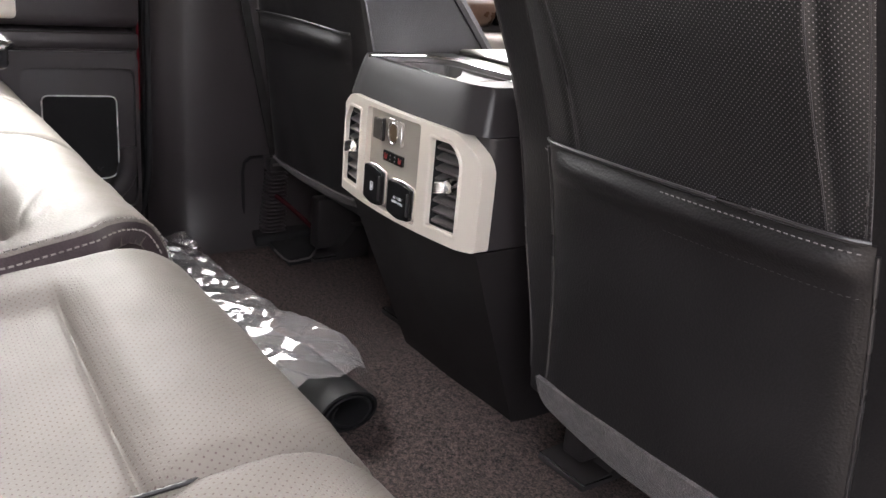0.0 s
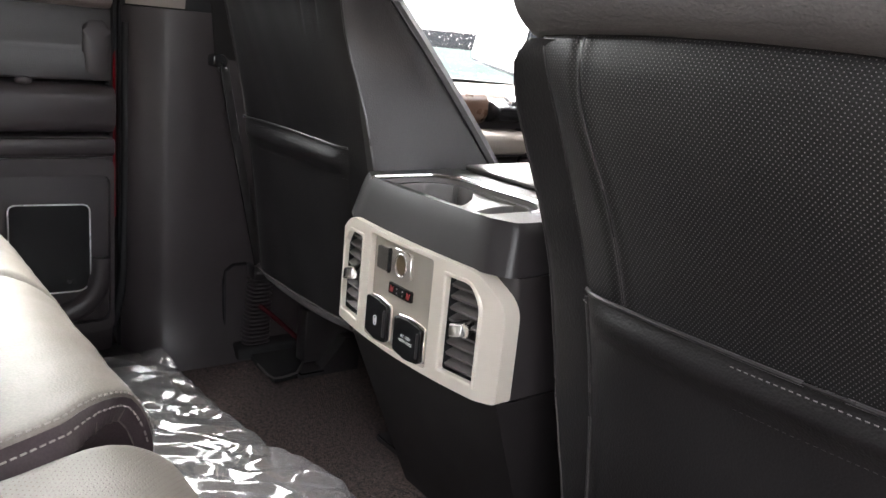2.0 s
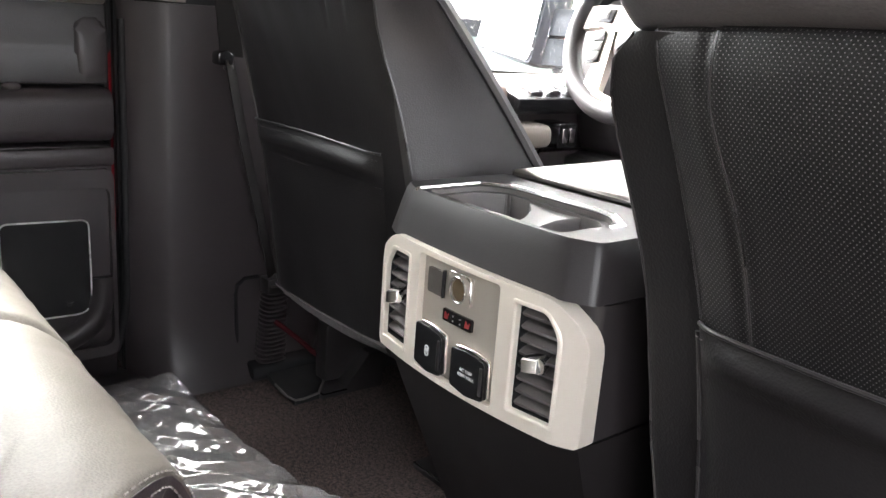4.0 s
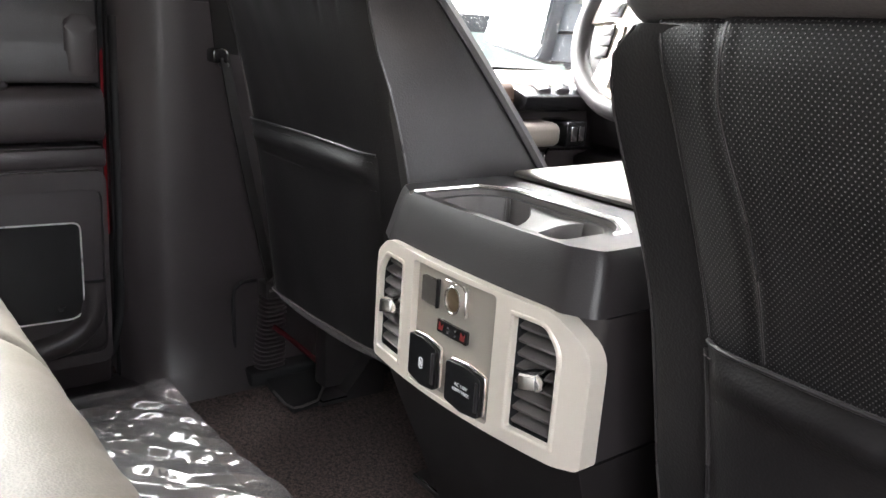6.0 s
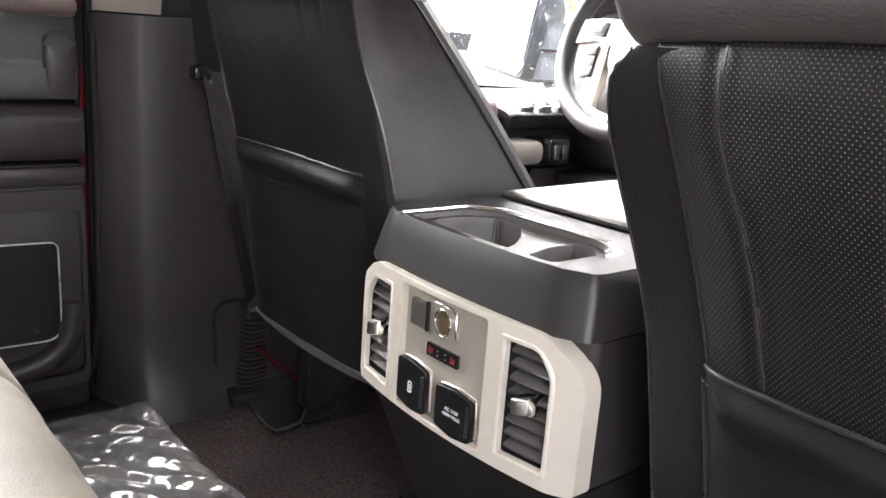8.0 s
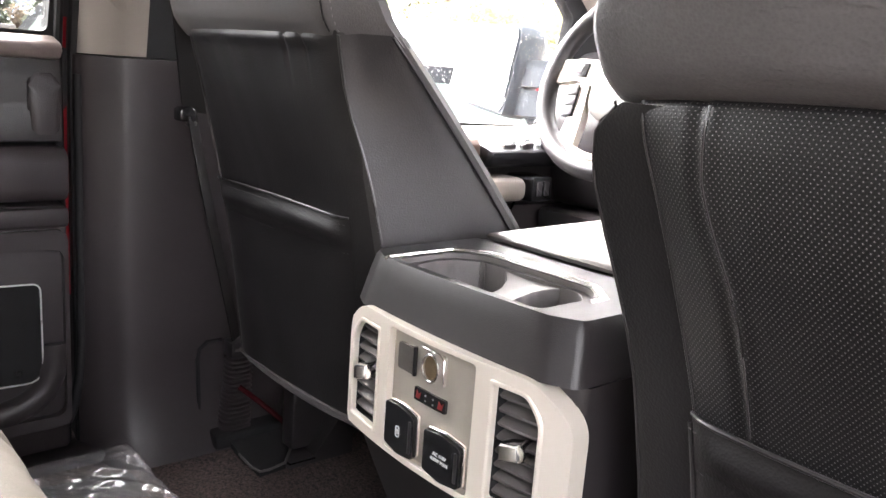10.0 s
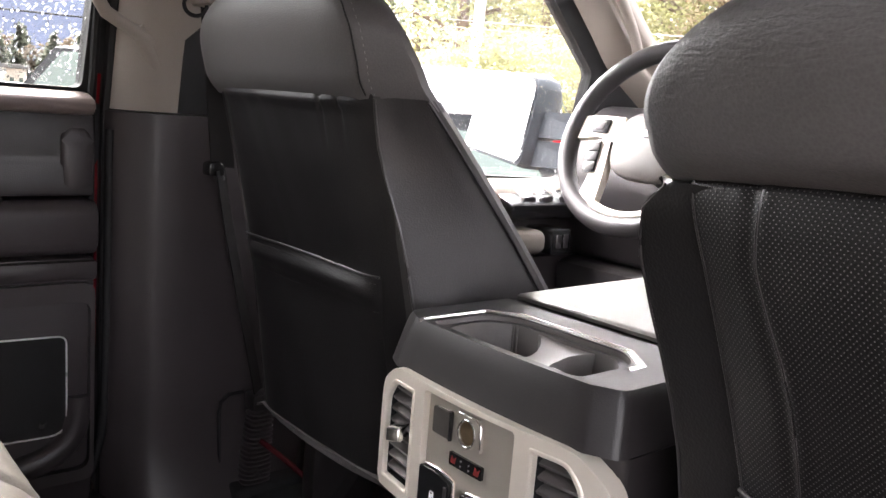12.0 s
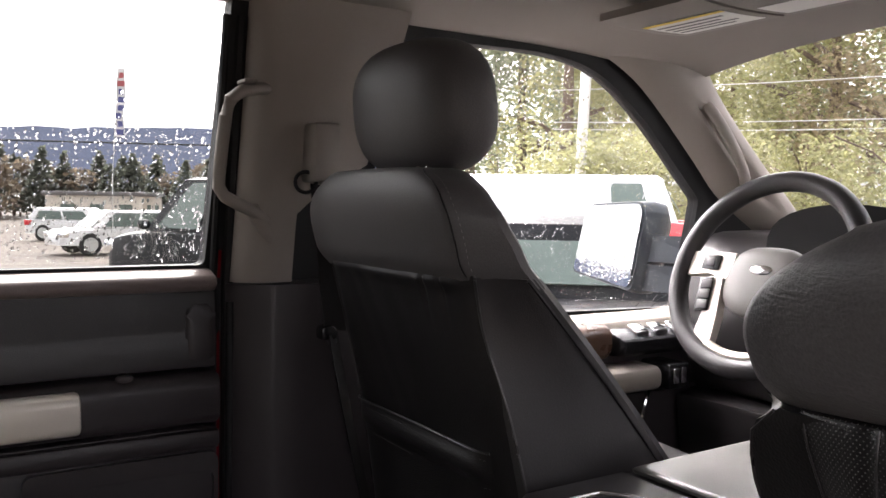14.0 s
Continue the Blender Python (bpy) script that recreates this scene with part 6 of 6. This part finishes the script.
for deg in (12, 20, 28, 34, 40, 45):
    tree(deg + rnd.uniform(-1.5, 1.5), rnd.uniform(17, 20), rnd.uniform(3.0, 4.6), rnd.uniform(1.6, 2.4), rnd.random(), LEAF_A, "low bright yellow-green bush", False, 6000, 0.07)
for deg in span(66, 92, 64):
    kind = rnd.choice((1, 1, 1, 2))
    tree(deg + rnd.uniform(-0.7, 0.7), rnd.uniform(85, 110), rnd.uniform(4.0, 7.5), rnd.uniform(2.2, 3.4), rnd.random(), (LEAF_A, LEAF_D, LEAF_E)[kind], ("", "small dark conifer beyond the car park", "small brown tree beyond the car park")[kind], kind == 1, 700, 0.5)

# buildings across the car park
def shed(deg, dist, w, h, depth, turn, label):
    x, y, _ = polar(deg, dist)
    g = GROUND_Z - 0.004 * max(0, dist - 15)
    ob = thing("building", label, "building", (x, y, g), "low buildings")
    m = pose(x, y, g, 0, 0, turn)
    part("wall", moved(box(-w / 2, w / 2, 0, depth, 0, h), m), STUCCO, ob)
    part("roof", moved(box(-w / 2 - 0.2, w / 2 + 0.2, -0.2, depth + 0.2, h, h + 0.25, 0.05), m), ROOFING, ob)
    for k in range(3):
        win = part("window", moved(box(-w * 0.35 + k * w * 0.3, -w * 0.35 + k * w * 0.3 + w * 0.14, -0.04, 0.02, h * 0.35, h * 0.75), m), CAR_GLASS, ob)
    return ob


shed(80.2, 55, 5.5, 2.1, 5, 80, "low beige building across the car park")
shed(77.0, 56, 1.6, 2.1, 4, 77, "small beige hut across the car park")


def car(deg, dist, heading, paint, shape, label, category="car", lift=0.0, panes=((0.06, 0.48), (0.52, 0.92))):
    """A parked vehicle: body, cabin, glass, lights and wheels. shape: length, width, height, cabin from, cabin to, bonnet height."""
    ln, wd, ht, c0, c1, bon = shape
    x, y, _ = polar(deg, dist)
    g = GROUND_Z - 0.004 * max(0, dist - 15) + lift
    ob = thing("parked_car", label, category, (x, y, g), "parked vehicles")
    m = pose(x, y, g, 0, 0, heading)
    rings = []
    for t, top, hw in ((0.0, bon * 0.80, 0.86), (0.02, bon * 0.93, 0.94), (0.10, bon * 0.98, 1.0), (0.5, bon, 1.0), (0.74, bon * 1.0, 1.0), (0.86, bon * 0.965, 0.985), (0.95, bon * 0.90, 0.94), (0.985, bon * 0.82, 0.88), (1.0, bon * 0.66, 0.80)):
        px, w = (t - 0.5) * ln, wd / 2 * hw
        rings.append([(px, -w, 0.34), (px, -w * 1.02, bon * 0.6), (px, -w * 0.97, top - 0.05), (px, -w * 0.85, top), (px, w * 0.85, top), (px, w * 0.97, top - 0.05), (px, w * 1.02, bon * 0.6), (px, w, 0.34)])
    part("body", moved(loft(rings), m), paint, ob)
    a, b = (c0 - 0.5) * ln, (c1 - 0.5) * ln
    w0, w1 = wd / 2 * 0.93, wd / 2 * 0.74
    cab = [[(a, -w0, bon - 0.02), (b, -w0, bon - 0.02), (b, w0, bon - 0.02), (a, w0, bon - 0.02)],
           [(a + (ht - bon) * 0.35, -w1, ht - 0.04), (b - (ht - bon) * 0.95, -w1, ht - 0.04), (b - (ht - bon) * 0.95, w1, ht - 0.04), (a + (ht - bon) * 0.35, w1, ht - 0.04)],
           [(a + (ht - bon) * 0.5, -w1 * 0.9, ht), (b - (ht - bon) * 1.1, -w1 * 0.9, ht), (b - (ht - bon) * 1.1, w1 * 0.9, ht), (a + (ht - bon) * 0.5, w1 * 0.9, ht)]]
    part("cabin", moved(loft(cab), m), paint, ob)
    hgt = ht - bon
    for s in (-1, 1):
        for f0, f1 in panes:
            def glass_pt(u, v):
                lo, hi = a + 0.12, b - 0.12
                tl, th = a + hgt * 0.35 + 0.08, b - hgt * 0.95 - 0.08
                xx = (lo + (hi - lo) * u) * (1 - v) + (tl + (th - tl) * u) * v
                return (xx, s * (w0 + (w1 - w0) * v + 0.012), bon + 0.03 + (hgt - 0.12) * v)
            part("side_window", moved(sheet(glass_pt, span(f0, f1, 4), span(0, 1, 3), 0.01), m), CAR_GLASS, ob)
    part("windscreen", moved(sheet(lambda u, v: (b - hgt * 0.95 * v + 0.015 - 0.02, (u - 0.5) * 2 * (w0 - 0.1 + (w1 - w0) * v), bon + 0.02 + (hgt - 0.10) * v), span(0, 1, 4), span(0, 1, 3), 0.01), m @ pose(0.02, 0, 0.012)), CAR_GLASS, ob)
    part("rear_window", moved(sheet(lambda u, v: (a + hgt * 0.35 * v - 0.012, (u - 0.5) * 2 * (w0 - 0.14 + (w1 - w0) * v), bon + 0.08 + (hgt - 0.2) * v), span(0, 1, 4), span(0, 1, 3), 0.01), m), CAR_GLASS, ob)
    for s in (-1, 1):
        part("tail_light", moved(box(-ln / 2 - 0.01, -ln / 2 + 0.30, s * wd * 0.44 - 0.09, s * wd * 0.44 + 0.09, bon * 0.74, bon * 0.99, 0.03), m), TAIL_RED, ob, "red tail light")
        part("headlight", moved(box(ln / 2 - 0.25, ln / 2 + 0.005, s * wd * 0.40 - 0.14, s * wd * 0.40 + 0.14, bon * 0.66, bon * 0.82, 0.03), m), CHROME, ob, "clear headlight")
        part("door_mirror", moved(egg((b - 0.25, s * wd * 0.56, bon + 0.08), (0.07, 0.10, 0.08), 2.6, 12, 8), m), paint, ob)
        for t in (0.19, 0.80):
            ctr = Vector(((t - 0.5) * ln, s * (wd / 2 - 0.08), 0.36))
            wh = part("wheel", moved(loft([[ctr + Vector((r * math.cos(k * math.tau / 24), s * d, r * math.sin(k * math.tau / 24))) for k in range(24)] for r, d in ((0.33, -0.10), (0.36, -0.07), (0.36, 0.07), (0.33, 0.10))]), m), TYRE, ob, "black tyre")
            part("rim", moved(loft([[ctr + Vector((r * math.cos(k * math.tau / 20), s * d, r * math.sin(k * math.tau / 20))) for k in range(20)] for r, d in ((0.23, 0.098), (0.22, 0.112), (0.06, 0.108))]), m), POLE_GREY, wh, "grey alloy rim")
    return ob


SEDAN = (4.5, 1.8, 1.45, 0.12, 0.78, 0.90)
car(69.4, 12.8, -159.4, CAR_DARK, (5.8, 2.0, 1.98, 0.34, 0.80, 1.18), "dark pickup truck parked on the wet asphalt", "pickup truck", 0.14)
car(81.0, 40, 60, CAR_WHITE, (4.2, 1.75, 1.45, 0.04, 0.74, 0.92), "white hatchback parked across the car park", "car", 0.0)
car(78.6, 30, -80, CAR_WHITE, SEDAN, "white saloon parked across the car park", "car", 0.0)
car(51.0, 6.4, 140, CAR_DARK, (5.4, 2.0, 1.50, 0.30, 0.78, 1.0), "dark car parked beside the truck", "car", 0.2)
car(56.0, 9.5, -138, CAR_WHITE, (4.9, 1.95, 1.90, 0.02, 0.80, 1.45), "tall white van parked beyond the dark car", "van", 0.20, ((0.04, 0.14),))

# light pole, flag, wires
x, y, _ = polar(48.45, 16)
pole = thing("light_pole", "pale grey steel light pole", "light pole", (x, y, GROUND_Z))
part("shaft", tube([(x, y, GROUND_Z), (x + 0.25, y + 0.2, 8.0)], 0.10, 14), POLE_GREY, pole)
part("base", box(x - 0.25, x + 0.25, y - 0.25, y + 0.25, GROUND_Z, GROUND_Z + 0.5, 0.03), STUCCO, pole)
x, y, _ = polar(79.15, 26)
flag = thing("feather_flag", "tall narrow red, white and blue feather flag", "flag", (x, y, GROUND_Z))
part("flag_pole", tube([(x, y, GROUND_Z - 0.05), (x, y, 1.5), (x + 0.02, y + 0.16, 4.7)], 0.012, 8), POLE_GREY, flag)
def flag_point(u, v):
    z = 2.62 + 1.98 * v
    return (x + 0.07 * u, y + 0.05 * (z - 1.5) + 0.24 * u * (1 - 0.35 * max(0.0, v - 0.8) / 0.2) + 0.02 * math.sin(v * 14), z)


part("cloth", sheet(flag_point, span(0, 1, 4), span(0, 1, 24), 0.004), WHITE_PRINT, flag, "white flag cloth")
for k, mt in enumerate((FLAG_BLUE, FLAG_BLUE, FLAG_BLUE, FLAG_BLUE, FLAG_BLUE, FLAG_BLUE, FLAG_RED, FLAG_RED)):
    v0 = 0.03 + 0.118 * k
    part("mark", sheet(lambda u, v: Vector(flag_point(u, v)) + Vector((0.006, 0, 0)), span(0.10 + 0.12 * (k % 2), 0.90 - 0.10 * (k % 3), 3), span(v0, v0 + 0.082, 3), 0.003), mt, flag)
for k, (z0, z1) in enumerate(((4.45, 4.1), (3.35, 3.2), (3.1, 3.0))):
    a, b = polar(2, 24), polar(50, 24)
    wire = part("power_line", tube([Vector((a[0], a[1], z0)).lerp(Vector((b[0], b[1], z1)), t) - Vector((0, 0, 0.3 * math.sin(t * math.pi))) for t in span(0, 1, 14)], 0.014, 5), POLE_GREY)
    tagged(wire, "thin overhead power line", "power line", "power lines")
a, b = polar(62, 60), polar(95, 60)
wire = part("power_line", tube([(a[0], a[1], 4.6), (b[0], b[1], 4.2)], 0.06, 5), RUBBER)
tagged(wire, "thin distant overhead power line", "power line", "power lines")
for q, h in ((a, 4.6), (b, 4.2)):
    up = part("utility_pole", tube([(q[0], q[1], GROUND_Z - 0.3), (q[0], q[1], h + 0.6)], 0.12, 8), BARK)
    tagged(up, "brown wooden utility pole holding a wire", "utility pole", "utility poles")

# door mirror outside the driver's window
mirror = thing("door_mirror", "large door mirror with a rain-spotted glass", "door mirror", (-1.05, 1.30, 0.6))
MM = pose(-1.265, 1.25, 0.722, -7, 0, -6)
MG = rounded([(-0.158, -0.095), (0.118, -0.128), (0.140, 0.095), (0.125, 0.118), (-0.100, 0.110), (-0.128, 0.085)], 0.022, 4)
shell = part("shell", loft([[MM @ Vector((p.x * k, d, p.y * k)) for p in MG] for k, d in ((1.06, -0.012), (1.12, 0.02), (1.10, 0.07), (0.8, 0.12), (0.4, 0.135))]), MIRROR_SHELL, mirror, "blue-black mirror shell")
part("mirror_glass", plate(MG, [], lambda a, b, d: MM @ Vector((a, d - 0.018, b)), 0.003, 0.03), MIRROR, mirror, "silvered mirror glass")
for dz in (-0.13, -0.045):
    part("arm", loft([[MM @ Vector((0.12, 0.02 + w, dz + h)) for w, h in ((0, 0), (0.06, 0), (0.06, 0.075), (0, 0.075))], [Vector((-0.87, 1.27 + w, 0.725 + dz + h)) for w, h in ((0, 0), (0.06, 0), (0.06, 0.075), (0, 0.075))]]), MIRROR_SHELL, mirror, "mirror arm")
rnd = random.Random(21)
bm = bm_new()
for _ in range(1100):
    a, b = rnd.uniform(-0.13, 0.13), rnd.uniform(-0.11, 0.11)
    r = 0.0012 + 0.0022 * rnd.random() ** 2.5
    k = rnd.uniform(1.0, 1.8)
    rows = [[MM @ Vector((a + r * q * math.cos(i * math.tau / 7), -0.0183 - h, b + k * r * q * math.sin(i * math.tau / 7))) for i in range(7)] for h, q in ((0.0, 1.0), (0.5 * r, 0.75), (0.7 * r, 0.2))]
    loft(rows, bm=bm)
spots = part("rain_drops", bm, DROP)
spots.visible_shadow = False
tagged(spots, "clear rain drops on the door mirror glass", "rain drops", kind="stuff")
